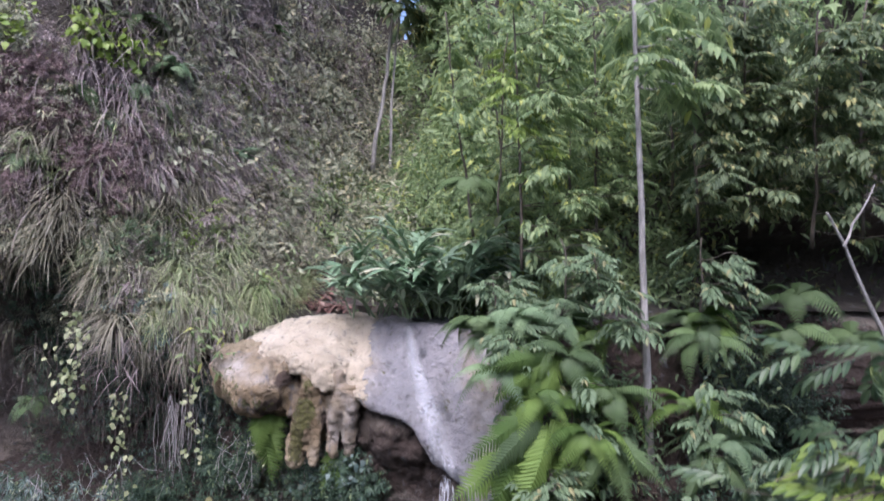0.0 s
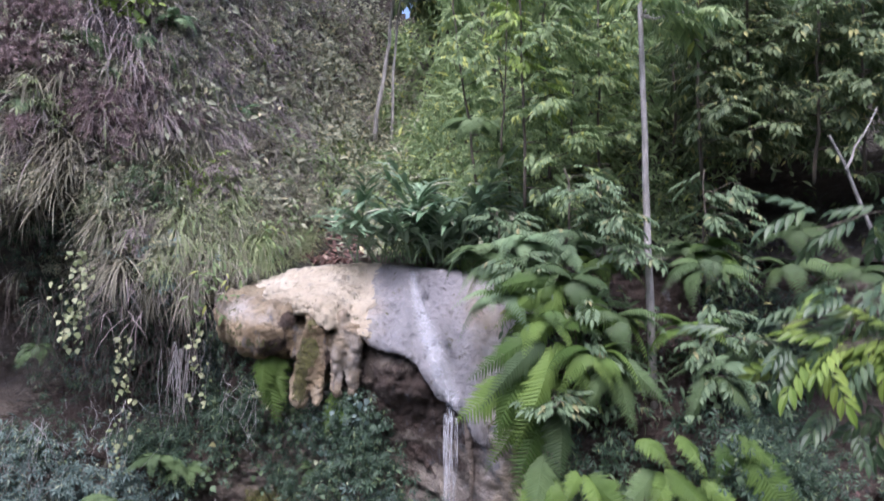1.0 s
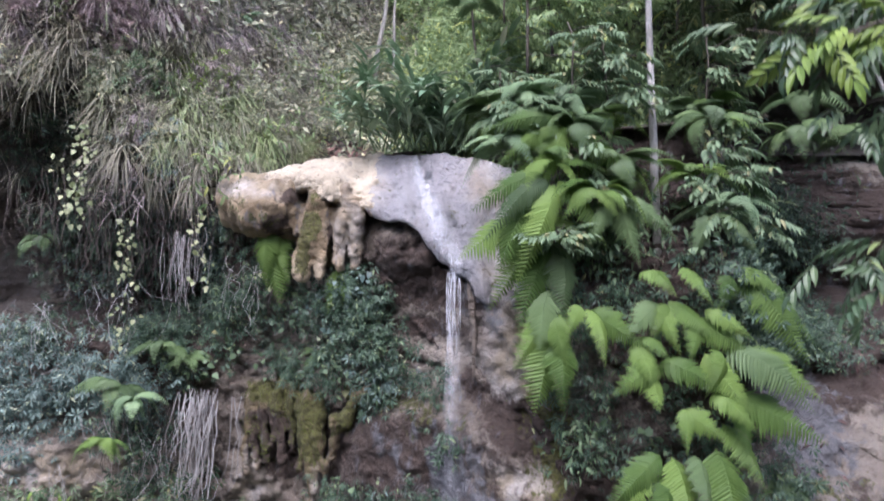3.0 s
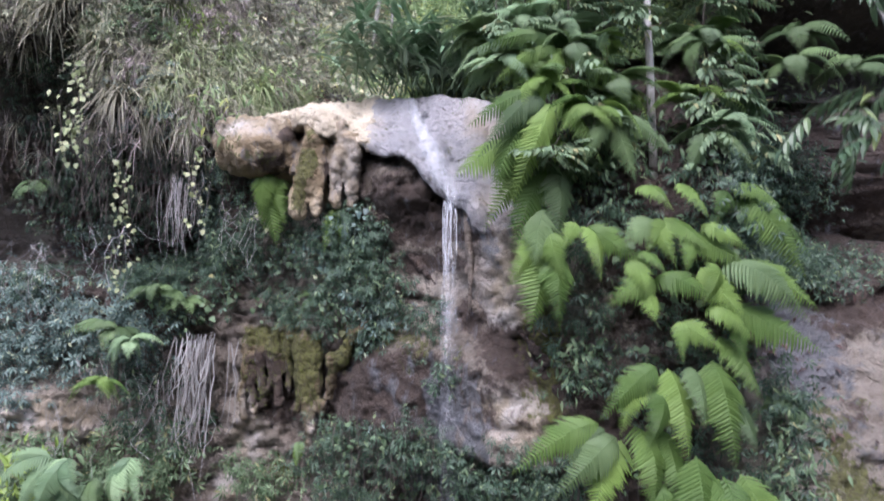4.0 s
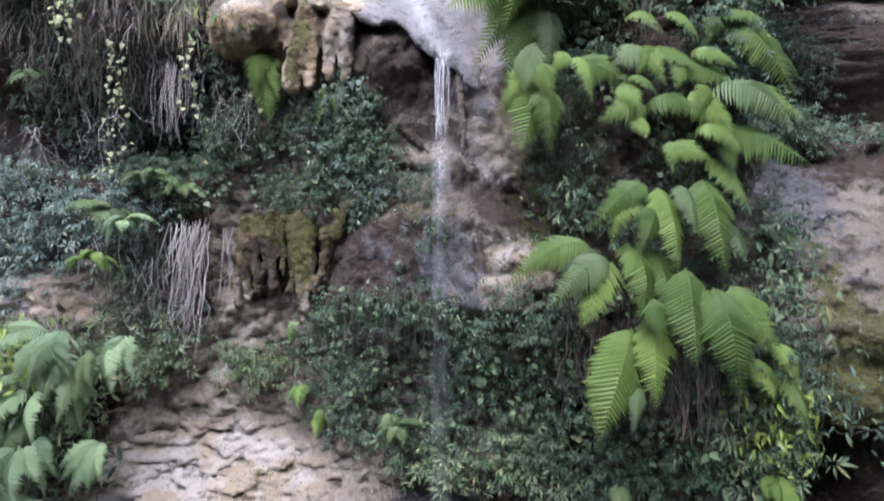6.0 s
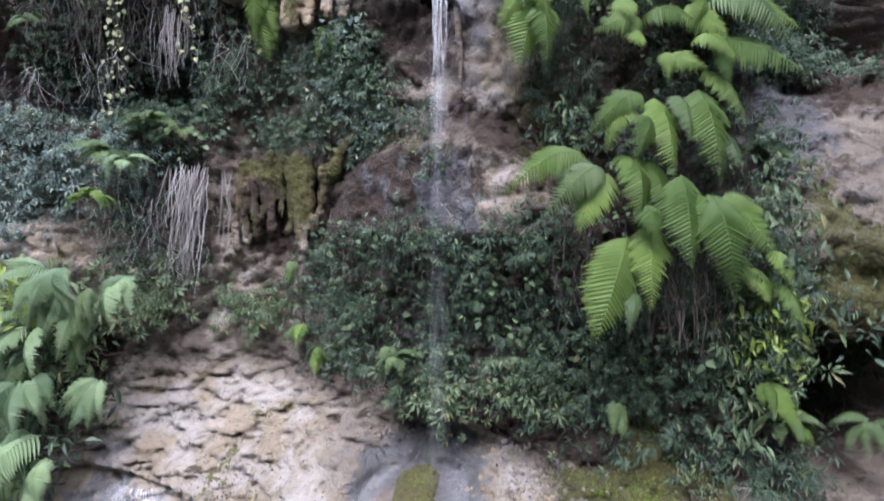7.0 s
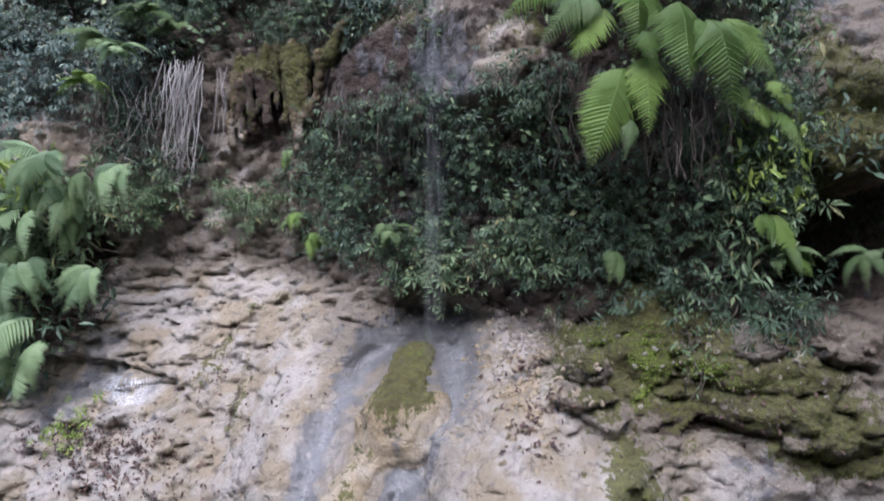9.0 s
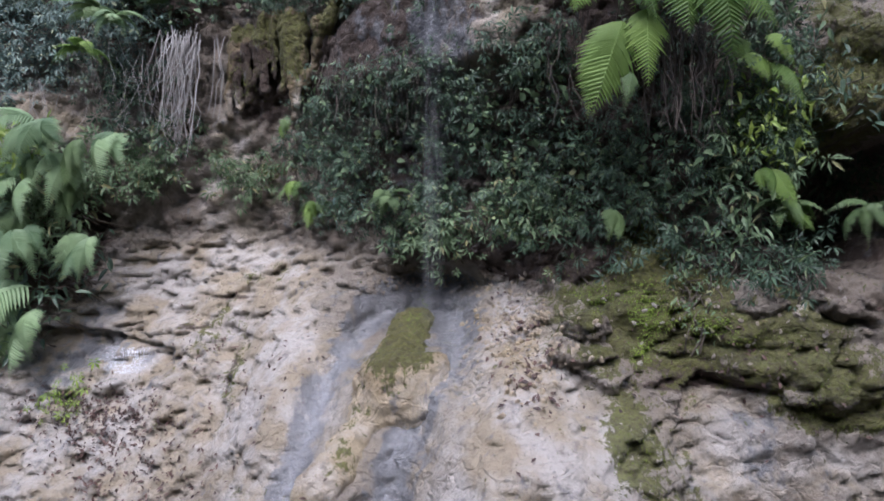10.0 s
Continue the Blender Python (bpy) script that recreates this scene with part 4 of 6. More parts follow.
HANGING = {m: [np_mesh("frond", *k, m) for k in HANGING_KINDS] for m in (FERN, FERN_PALE, FERN_DARK)}


def hanging_fern(*ways, material=FERN, width=1.0, label="bright green fern with broad drooping fronds on the wall"):
    """A fern whose fronds hang from root to tip over the edge of the wall."""
    root = empty("fern", ways[0][0], label=label, category="fern", group="ferns on the rock wall")
    for a, b in ways:
        a, b = Vector(a), Vector(b)
        b = a + (b - a) * 1.2 - Vector((0, 0, 0.06))
        b.y -= 0.12 + RNG.uniform(0, 0.15)
        y = (b - a).normalized()
        n = Vector((RNG.uniform(-0.5, 0.5), -1, RNG.uniform(0.2, 0.8)))
        x = y.cross(n).normalized()
        z = x.cross(y)
        s = (b - a).length * 1.08
        k = s * width * (0.84 if s > 0.5 else 1.0)
        m = Matrix((x * k, y * s, z * s)).transposed().to_4x4()
        ob = new("frond", HANGING[FERN_DARK if material is FERN and RNG.random() < 0.12 else material][RNG.integers(4)])
        ob.parent = root
        ob.matrix_basis = Matrix.Translation(a - Vector(root.location)) @ m
    return root


def fern(place, n=8, length=0.9, face=0.0, spread=120, tilt=15, material=FERN, label="bright green fern with arching fronds on the rock"):
    """A fern; face: degrees from facing out of the wall, spread: half the fan of its fronds."""
    root = empty("fern", place, label=label, category="fern", group="ferns on the rock wall")
    for i in range(n):
        az = face + spread * ((i + 0.5) / n * 2 - 1) + RNG.uniform(-12, 12)
        ob = new("frond", FRONDS[material][RNG.integers(4)])
        s = length * RNG.uniform(0.75, 1.15)
        ob.parent = root
        ob.matrix_basis = pose(0, 0, 0, 0, 0, 180 + az) @ pose(0, 0, RNG.uniform(-0.05, 0.05), tilt + RNG.uniform(-25, 20), RNG.uniform(-25, 25)) @ Matrix.Diagonal((s * RNG.uniform(0.85, 1.1), s, s, 1))
    return root


def spread_on(cx, cz, rx, rz, n, surface, lo=0.0, hi=0.3):
    """Places in an uneven oval on a surface y(x, z), standing proud by lo..hi."""
    r, a = np.sqrt(RNG.random(n)) * (1 + 0.25 * RNG.random(n)), uni(0, 2 * np.pi, n)
    r = r * (1 + 0.18 * np.sin(3 * a + cx) + 0.12 * np.sin(7 * a + cz))
    x, z = cx + rx * r * np.cos(a), cz + rz * r * np.sin(a)
    full = np.sqrt(np.clip(1.15 - (r / 1.2) ** 2, 0.1, 1))
    return np.column_stack([x, surface(x, z) - lo - (hi - lo) * full * RNG.random(n) ** 0.6, z])


def leaf_ways(n, down=0.5, out=0.6):
    """Leaf directions and faces for plants on a wall."""
    a = RNG.normal(0, 0.8, (n, 3)) + np.array((0, -out, -down))
    nrm = RNG.normal(0, 0.45, (n, 3)) + np.array((0, -0.6, 0.8))
    return a, nrm


def shrub(place, rx, rz, n, size, material, surface=wall_y, hi=0.4, tpl=LEAF, down=0.5, label="dark small-leaved shrub clinging to the rock", name="cliff_shrub", lo=0.0):
    cx, cz = place[0], place[2]
    root = empty(name, (cx, float(surface(np.array(cx), np.array(cz))), cz), label=label, category="shrub", group="shrubs on the rock wall")
    # leaves sit in sprays round twig ends
    if tpl is LEAF:
        tpl, n, size = (SPRAY, SPRAY, SPRAY_THIN)[int(abs(cx) * 10) % 3], int(n * 0.36), size * 1.75
    k = max(4, n // 10)
    ends = spread_on(cx, cz, rx, rz, k, surface, lo, hi)
    p = ends[RNG.integers(0, k, n)] + RNG.normal(0, 0.085 + size * 0.5, (n, 3)) * (1, 0.8, 1)
    a, nrm = leaf_ways(n, down)
    tagged(child("foliage", np_mesh("foliage", *fuse(tpl, p, a, nrm, size * uni(0.55, 1.5, n)), material), root), kind="stuff")
    sets = []
    for e in ends[:: max(1, k // 14)]:
        base = np.array((e[0] + RNG.uniform(-0.1, 0.1), 0, e[2] - RNG.uniform(0.1, 0.35)))
        base[1] = surface(base[0], base[2]) + 0.05
        sets.append(tube(wander(base, e, 5, 0.06), np.linspace(0.012, 0.005, 5), 4))
    tagged(child("stemwork", np_mesh("stemwork", *merge(*sets), BARK_DARK), root), kind="stuff")
    return root


def mounds(cx, cz, rx, rz, count, per, surface, radius, lift=0.0):
    """Leaf places on the outer shells of many low bushes, and the ways out of them."""
    c = spread_on(cx, cz, rx, rz, count, surface, lift, lift + 0.15)
    c = c[clear(c)]
    r = radius * uni(0.5, 1.3, len(c))
    d = unit(RNG.normal(0, 1, (len(c), per, 3)) + np.array((0, -0.7, 0.5)))
    p = c[:, None] + d * (r[:, None] * uni(0.65, 1.05, (len(c), per)))[..., None]
    return p.reshape(-1, 3), d.reshape(-1, 3)


def clear(p):
    """Which places leave the leaf-strewn shelf behind the ledge free."""
    return ~((p[:, 0] > -2.9) & (p[:, 0] < -1.6) & (p[:, 2] < 11.2) & (p[:, 2] > 10.0)) & (p[:, 2] < skyline(p[:, 0]) - 0.8)


def blades(cx, cz, rx, rz, tufts, per, length, material, surface, tpl=BLADE, hang=0.3, lo=0.0, hi=0.2):
    """Tufts of grass on a slope: places, ways and lengths of their blades."""
    c = spread_on(cx, cz, rx, rz, tufts, surface, lo, hi)
    c = c[clear(c)]
    p = np.repeat(c, per, axis=0) + RNG.normal(0, 0.05, (len(c) * per, 3))
    n = len(p)
    a = RNG.normal(0, 0.45, (n, 3)) + np.array((0, -0.75, 0.35 - hang))
    nrm = np.tile((0, -0.3, 1.0), (n, 1)) + RNG.normal(0, 0.15, (n, 3))
    return fuse(tpl, p, a, nrm, length * uni(0.55, 1.3, n))


def stuff(name, sets, material, label, category):
    return tagged(new(name, np_mesh(name, *merge(*sets), material)), label, category, kind="stuff")


def tree(base, top, r, limbs, reach, low=0.4, leaf_size=0.45, per=9, material=CANOPY, tpl=PINNATE, bark=BARK_DARK, label="slender young tree with drooping compound leaves", droop=0.1, crook=0.06, side=None):
    """A slender tree: a crooked trunk, thin limbs in tiers, compound leaves along each limb."""
    root = empty("slender_tree", base, label=label, category="tree", group="slender trees")
    trunk = wander(base, top, 14, crook)
    child("trunk", np_mesh("trunk", *tube(trunk, np.linspace(r, r * 0.45, 14), 8), bark, smooth=True), root)
    place, way = [], []
    for i in range(limbs):
        t = low + (1 - low) * (i + RNG.uniform(0.2, 0.8)) / limbs
        at = trunk[min(13, int(t * 13))]
        az = i * 2.4 + RNG.uniform(-0.5, 0.5) if side is None else side + RNG.uniform(-0.7, 0.7)
        length = reach * (1.15 - 0.6 * t) * RNG.uniform(0.7, 1.2)
        d = np.array((math.cos(az), math.sin(az), RNG.uniform(-0.05, 0.35)))
        path = wander(at, at + d * length, 7, 0.08)
        path[:, 2] -= droop * length * np.linspace(0, 1, 7) ** 2
        child("limb", np_mesh("limb", *tube(path, np.linspace(r * 0.3, 0.004, 7), 5), bark), root)
        for k in range(per):
            u = RNG.uniform(0.2, 1.0)
            place.append(path[int(u * 6)] + RNG.normal(0, 0.05, 3))
            side = RNG.choice((-1, 1))
            way.append(d * 0.6 + side * np.cross(d, (0, 0, 1)) * RNG.uniform(0.3, 1.2) + RNG.normal(0, 0.2, 3) + (0, 0, -0.1))
    n = len(place)
    nrm = RNG.normal(0, 0.2, (n, 3)) + (0, 0, 1)
    tagged(child("crown", np_mesh("crown", *fuse(tpl, place, way, nrm, leaf_size * uni(0.6, 1.2, n)), material), root), kind="stuff")
    return root


def carpet(places, size, material, name, label, category, tpl=LEAF, down=0.4, out=0.6):
    """Uncountable leaves at places, as stuff."""
    n = len(places)
    a, nrm = leaf_ways(n, down, out)
    return stuff(name, [fuse(tpl, places, a, nrm, size * uni(0.5, 1.3, n))], material, label, category)


def bushes(sets, size, material, name, label, category="undergrowth", tpl=LEAF):
    """Low bushes made of many small leaves, as stuff."""
    p, out = (np.concatenate(q) for q in zip(*sets))
    n = len(p)
    a = out * 0.6 + RNG.normal(0, 0.7, (n, 3)) + (0, 0, -0.35)
    nrm = out + RNG.normal(0, 0.4, (n, 3)) + (0, 0, 0.5)
    return stuff(name, [fuse(tpl, p, a, nrm, size * uni(0.5, 1.4, n))], material, label, category)


def clumped(cx, cz, rx, rz, clumps, per, surface, hi, spread=0.15):
    c = spread_on(cx, cz, rx, rz, clumps, surface, 0, hi)
    c = c[clear(c)]
    return np.repeat(c, per, axis=0) + RNG.normal(0, spread, (len(c) * per, 3))


# ---- the grassy hillside ----
stuff("hanging_grass", [blades(-4.6, 10.9, 1.6, 0.5, 26, 45, 0.6, GRASS, hill_y, hang=0.6), blades(-3.5, 10.7, 0.6, 0.35, 22, 45, 0.5, GRASS, hill_y, hang=0.6), blades(-5.2, 12.2, 1.8, 0.9, 20, 45, 0.6, GRASS, hill_y, hang=0.6),
                        blades(-4.6, 13.1, 0.5, 0.5, 26, 50, 0.6, GRASS, hill_y, hang=0.5), blades(-4.0, 12.5, 0.5, 0.5, 30, 50, 0.6, GRASS, hill_y, hang=0.5), blades(-3.4, 11.9, 0.5, 0.6, 34, 50, 0.65, GRASS, hill_y, hang=0.5), blades(-3.2, 11.3, 0.4, 0.5, 26, 50, 0.6, GRASS, hill_y, hang=0.6),
                        blades(-7.5, 11.8, 1.8, 1.6, 30, 40, 0.5, GRASS, hill_y), blades(-4.2, 14.8, 1.3, 1.6, 50, 40, 0.7, GRASS, hill_y, hang=0.5),
                        blades(-4.4, 17.5, 1.5, 2.2, 90, 25, 0.9, GRASS, hill_y), blades(-4.2, 10.1, 1.0, 0.3, 14, 30, 0.5, GRASS, wall_y, hi=0.4, hang=0.8), blades(-3.5, 10.2, 0.5, 0.3, 12, 30, 0.4, GRASS, wall_y, hi=0.35, hang=0.7)],
      GRASS, "dry grey-green grass hanging over the hillside", "grass")
stuff("green_grass", [blades(-3.9, 11.1, 0.5, 0.45, 30, 50, 0.6, GRASS_GREEN, hill_y), blades(-3.1, 10.6, 0.5, 0.2, 24, 30, 0.35, GRASS_GREEN, hill_y), blades(-4.6, 11.6, 1.2, 0.8, 20, 45, 0.55, GRASS_GREEN, hill_y)],
      GRASS_GREEN, "fresh green grass above the ledge", "grass")
spots = []
for i in range(36):
    x, z = RNG.uniform(-6.0, -3.1), 10.35 + 3.8 * RNG.random() ** 1.5
    spots.append(((x, float(hill_y(np.array(x), np.array(z))) - 0.1, z), int(RNG.integers(70, 130)), RNG.uniform(0.45, 0.85)))
for place, n, size in (((-5.85, 10.42, 12.3), 120, 0.8), ((-3.82, 11.89, 11.74), 90, 0.8), ((-6.57, 10.28, 12.48), 70, 0.7), ((-4.49, 11.55, 12.47), 90, 0.7), ((-5.97, 10.29, 11.62), 80, 0.7), ((-5.23, 10.52, 11.45), 80, 0.6), ((-4.56, 11.27, 12.1), 90, 0.8), ((-3.35, 12.01, 11.24), 90, 0.6), ((-4.18, 11.01, 11.17), 90, 0.6), ((-4.99, 10.97, 12.45), 70, 0.7), ((-3.5, 13.33, 12.44), 80, 0.8), ((-4.13, 12.53, 13.01), 70, 0.7), ((-6.25, 10.32, 13.26), 80, 0.8), ((-4.56, 12.56, 14.48), 70, 0.8), *spots):
    root = empty("grass_tussock", place, label="large tussock of long arching grass blades on the hillside", category="grass", group="grass tussocks")
    p = np.array(place) + RNG.normal(0, 0.08, (n, 3))
    tagged(child("tuft", np_mesh("tuft", *fuse(BLADE, p, RNG.normal(0, 0.42, (n, 3)) + (0, -0.8, 0.45), np.tile((0, -0.2, 1.0), (n, 1)), size * uni(0.7, 1.2, n)), GRASS_GREEN if RNG.random() < 0.3 else GRASS), root), kind="stuff")
stuff("dry_grass", [blades(-4.4, 13.4, 0.9, 0.8, 46, 40, 0.6, TWIGS, hill_y, hang=0.5, lo=0.3, hi=0.55), blades(-3.6, 12.9, 0.7, 0.8, 40, 40, 0.6, TWIGS, hill_y, hang=0.5, lo=0.3, hi=0.55), blades(-4.9, 14.4, 0.8, 0.7, 34, 40, 0.6, TWIGS, hill_y, hang=0.5, lo=0.3, hi=0.5)],
      TWIGS, "pinkish tan dry grass drooping on the steep hillside", "grass")
stuff("pale_grass", [blades(-3.9, 13.5, 1.0, 0.9, 50, 40, 0.55, GRASS, hill_y, hang=0.5, lo=0.35, hi=0.6), blades(-3.2, 12.2, 0.5, 0.6, 26, 40, 0.5, GRASS, hill_y, hang=0.5, lo=0.3, hi=0.5)],
      GRASS, "pale grey-green grass drooping on the steep hillside", "grass")
stuff("dry_twigs", [blades(-4.6, 13, 2.4, 2.6, 170, 8, 0.7, TWIGS, hill_y, THREAD, 0.1, 0.0, 0.5), blades(-4.4, 10.1, 1.6, 0.5, 30, 8, 0.6, TWIGS, wall_y, THREAD, 0.6, 0.1, 0.5), blades(-3.8, 17, 1.5, 3, 140, 8, 1.2, TWIGS, hill_y, THREAD, 0.2, 0, 0.6)],
      TWIGS, "tangle of dry greyish twigs in the hillside growth", "twigs")
bushes([mounds(-4.8, 13, 2.6, 2.8, 34, 150, hill_y, 0.5, 0.12), mounds(-4.4, 11.3, 1.6, 0.8, 14, 120, hill_y, 0.35), mounds(-3.4, 15.5, 1.2, 2.5, 45, 90, hill_y, 0.5)], 0.14, HILL_LEAF, "hill_undergrowth", "mixed low green undergrowth on the steep hillside", tpl=SPRAY)
bushes([mounds(-4.9, 13.2, 2.6, 2.6, 26, 140, hill_y, 0.45), mounds(-4.8, 11.3, 1.7, 0.8, 12, 110, hill_y, 0.35), mounds(-4.0, 16.5, 1.4, 2.5, 40, 90, hill_y, 0.5)], 0.14, TWIGS, "dry_undergrowth", "dry brownish undergrowth on the steep hillside", tpl=SPRAY_THIN)
bushes([mounds(-4.7, 12.8, 2.4, 2.4, 20, 150, hill_y, 0.45), mounds(-3.7, 13.8, 0.9, 1.6, 20, 150, hill_y, 0.45)], 0.14, GRASS, "pale_undergrowth", "pale grey-green undergrowth on the steep hillside", tpl=SPRAY_THIN)
bushes([mounds(-5.1, 12.9, 0.6, 0.6, 16, 150, hill_y, 0.34, 0.4), mounds(-6.4, 13.5, 0.7, 0.9, 16, 150, hill_y, 0.38, 0.35), mounds(-5.9, 14.0, 0.8, 0.6, 10, 120, hill_y, 0.3)], 0.1, PURPLE, "purple_undergrowth", "purple-brown leafy undergrowth on the steep hillside", tpl=SPRAY_THIN)
bushes([mounds(-3.4, 17, 1.6, 4.5, 130, 90, hill_y, 0.6), mounds(-1.8, 14, 1.3, 3.0, 110, 90, hill_y, 0.5)], 0.16, HILL_LEAF, "gully_undergrowth", "grey-green undergrowth on the far gully side")
bushes([mounds(-2.6, 15, 1.5, 4, 80, 80, hill_y, 0.5)], 0.13, HILL_LEAF, "gully_foliage", "green leafy growth up the gully")
for place, size in (((-5.42, 10.92, 14.91), 0.12), ((-5.21, 11.14, 14.71), 0.12), ((-6.51, 10.19, 14.77), 0.1), ((-3.98, 14.26, 14.83), 0.09)):
    shrub(place, 0.3, 0.28, 150, size * 0.9, LIME, hill_y, 0.75, lo=0.35, tpl=HEART, label="yellow-green young leaves on the hillside", name="hill_shrub")
for place in ((-5.69, 10.57, 14.01), (-5.15, 11.53, 15.4), (-4.92, 11.44, 13.83), (-4.01, 15.78, 16.57), (-2.91, 21.2, 16.36), (-2.17, 18.01, 13.07)):
    fern(place, 9, 0.75, 0, 130, 20, FERN_DARK, "grey-green fern on the hillside")
for place in ((-4.67, 10.87, 11.72), (-4.09, 11.53, 11.83), (-3.27, 16.03, 13.97), (-2.69, 16.59, 13.08)):
    shrub(place, 0.35, 0.3, 300, 0.08, LIME if place[0] > -4.2 else SHRUB_GREEN, hill_y, 0.6, lo=0.2, label="small green shrub among the hillside grass", name="hill_shrub")

for x, z, r, n, leaves in ((-3.97, 11.62, 0.4, 420, GRASS_GREEN), (-4.72, 14.65, 0.5, 420, HILL_LEAF), (-3.0, 12.5, 0.4, 380, HILL_LEAF), (-5.0, 11.6, 0.3, 260, SHRUB_GREEN), (-3.3, 13.3, 0.45, 380, SHRUB_GREEN), (-5.9, 12.9, 0.35, 300, GRASS_GREEN), (-4.5, 13.6, 0.4, 350, GRASS_GREEN), (-6.2, 14.4, 0.4, 320, HILL_LEAF), (-3.9, 14.2, 0.5, 400, HILL_LEAF), (-2.5, 12.0, 0.4, 340, SHRUB_GREEN)):
    shrub((x, 0, z), r, r * 0.8, n, 0.085, leaves, hill_y, 0.55, lo=0.15, label="low leafy shrub among the hillside grass", name="hill_shrub")
for x, y, z in ((-5.1, 11.1, 14.2), (-4.6, 11.6, 14.6), (-5.5, 10.7, 13.5), (-3.9, 12.9, 13.3), (-6.3, 10.2, 12.9)):
    fern((x, y, z), 9, 0.6, 0, 130, 20, FERN_PALE, "grey-green fern on the hillside")

# ---- the wooded slope ----
p, out = mounds(3.2, 12.5, 5.5, 3.0, 330, 100, hill_y, 0.5, 0.2)
open_side = ~((p[:, 0] > 3.7) & (p[:, 2] < 12.0)) | (RNG.random(len(p)) < 0.12)
# Lighter leaf colour on this side brightens that part of the slope.
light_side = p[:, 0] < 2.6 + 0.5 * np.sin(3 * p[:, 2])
bushes([(p[open_side & light_side], out[open_side & light_side])], 0.14, CANOPY, "fresh_undergrowth", "dense green undergrowth coloured lighter to brighten the wooded slope", tpl=LONG)
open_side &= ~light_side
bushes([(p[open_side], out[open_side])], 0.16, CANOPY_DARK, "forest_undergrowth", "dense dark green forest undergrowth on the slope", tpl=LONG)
bushes([mounds(1.6, 11.8, 1.8, 1.3, 100, 110, hill_y, 0.45, 0.3), mounds(0.4, 13.5, 2.0, 1.6, 70, 110, hill_y, 0.5, 0.3), mounds(0.6, 10.9, 1.2, 0.6, 40, 90, hill_y, 0.4, 0.6)], 0.13, CANOPY, "slope_undergrowth", "fresh green leafy growth on the wooded slope", tpl=LONG)
p, out = mounds(2.0, 17, 6.5, 4.0, 260, 80, hill_y, 0.8, 0.4)
keep = (p[:, 0] > -1.6 + 0.4 * np.sin(2 * p[:, 2])) & (p[:, 2] < skyline(p[:, 0]) - 0.5)
bushes([(p[keep], out[keep])], 0.28, CANOPY, "forest_foliage", "forest foliage up the slope", tpl=LONG)
carpet(np.concatenate([clumped(1.6, 9.5, 0.7, 0.6, 90, 20, wall_y, 0.4, 0.2), clumped(1.3, 10.4, 1.2, 0.6, 160, 22, hill_y, 0.9, 0.25)]), 0.13, SHRUB_GREEN, "bank_undergrowth", "leafy green undergrowth on the earth bank", "undergrowth", LONG)
# Dark leaves added so that the bank's hollow looks shaded.
carpet(clumped(4.8, 9.8, 1.6, 0.8, 60, 16, wall_y, 0.3, 0.2), 0.11, SHRUB, "bank_shade", "dark leafy undergrowth added to deepen the shade of the bank", "undergrowth", LONG)
tree((2.36, 7.6, 8.89), (2.18, 7.7, 14.75), 0.05, 9, 1.3, 0.78, 0.45, 8, CANOPY, bark=BARK, label="slender tree with a smooth pale grey trunk", crook=0.03)
tree((-1.97, 19, 13.71), (-1.33, 19, 19.19), 0.075, 6, 1.6, 0.85, 0.8, 6, CANOPY_DARK, bark=BARK, label="far pale thin trunk in the gully", crook=0.1)
tree((-1.49, 19, 13.47), (-1.02, 19, 19.51), 0.05, 8, 1.6, 0.7, 0.8, 6, CANOPY_DARK, bark=BARK, label="far thin sapling in the gully", crook=0.1)
for place, top in (((1.04, 8.8, 11.24), (0.86, 8.5, 14.8)), ((1.46, 9.4, 11.69), (1.42, 9.2, 14.99)), ((0.49, 10.5, 11.71), (0.05, 10, 15.05)), ((2.31, 10, 11.53), (2.18, 9.8, 15.06)), ((1.07, 11, 11.54), (0.7, 11, 15.77)), ((2.17, 11.5, 11.73), (2.09, 11.3, 14.56))):
    tree(place, top, 0.022, 26, 1.0, 0.08, 0.27, 11, CANOPY, droop=0.02)
tree((0.75, 9.0, 12.0), (0.85, 8.7, 14.3), 0.014, 9, 0.7, 0.25, 0.26, 6, LIME, label="thin sapling with yellow-green young leaves")
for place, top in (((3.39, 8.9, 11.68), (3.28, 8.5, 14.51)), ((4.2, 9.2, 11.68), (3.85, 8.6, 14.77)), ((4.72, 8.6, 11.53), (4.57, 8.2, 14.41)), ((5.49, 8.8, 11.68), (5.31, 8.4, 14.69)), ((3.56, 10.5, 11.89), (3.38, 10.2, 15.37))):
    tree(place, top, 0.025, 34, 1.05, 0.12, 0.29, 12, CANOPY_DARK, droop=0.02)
for place, top in (((1.34, 8, 10.17), (1.39, 7.9, 11.64)), ((1.89, 7.8, 10.31), (1.74, 7.7, 11.42)), ((0.77, 8.4, 10.28), (0.61, 8.2, 11.19)), ((3.23, 8.2, 10.16), (3.08, 8, 11.65)), ((1.38, 7.4, 9.1), (1.46, 7.2, 10.09)), ((0.85, 7.7, 9.98), (0.78, 7.6, 10.55)), ((2.75, 7.4, 9.11), (2.73, 7.2, 9.97)), ((1.02, 7.2, 8.96), (1.09, 6.9, 9.16))):
    tree(place, top, 0.018, 10, 0.6, 0.2, 0.28, 7, SHRUB_GREEN, label="low leafy sapling above the rock wall")
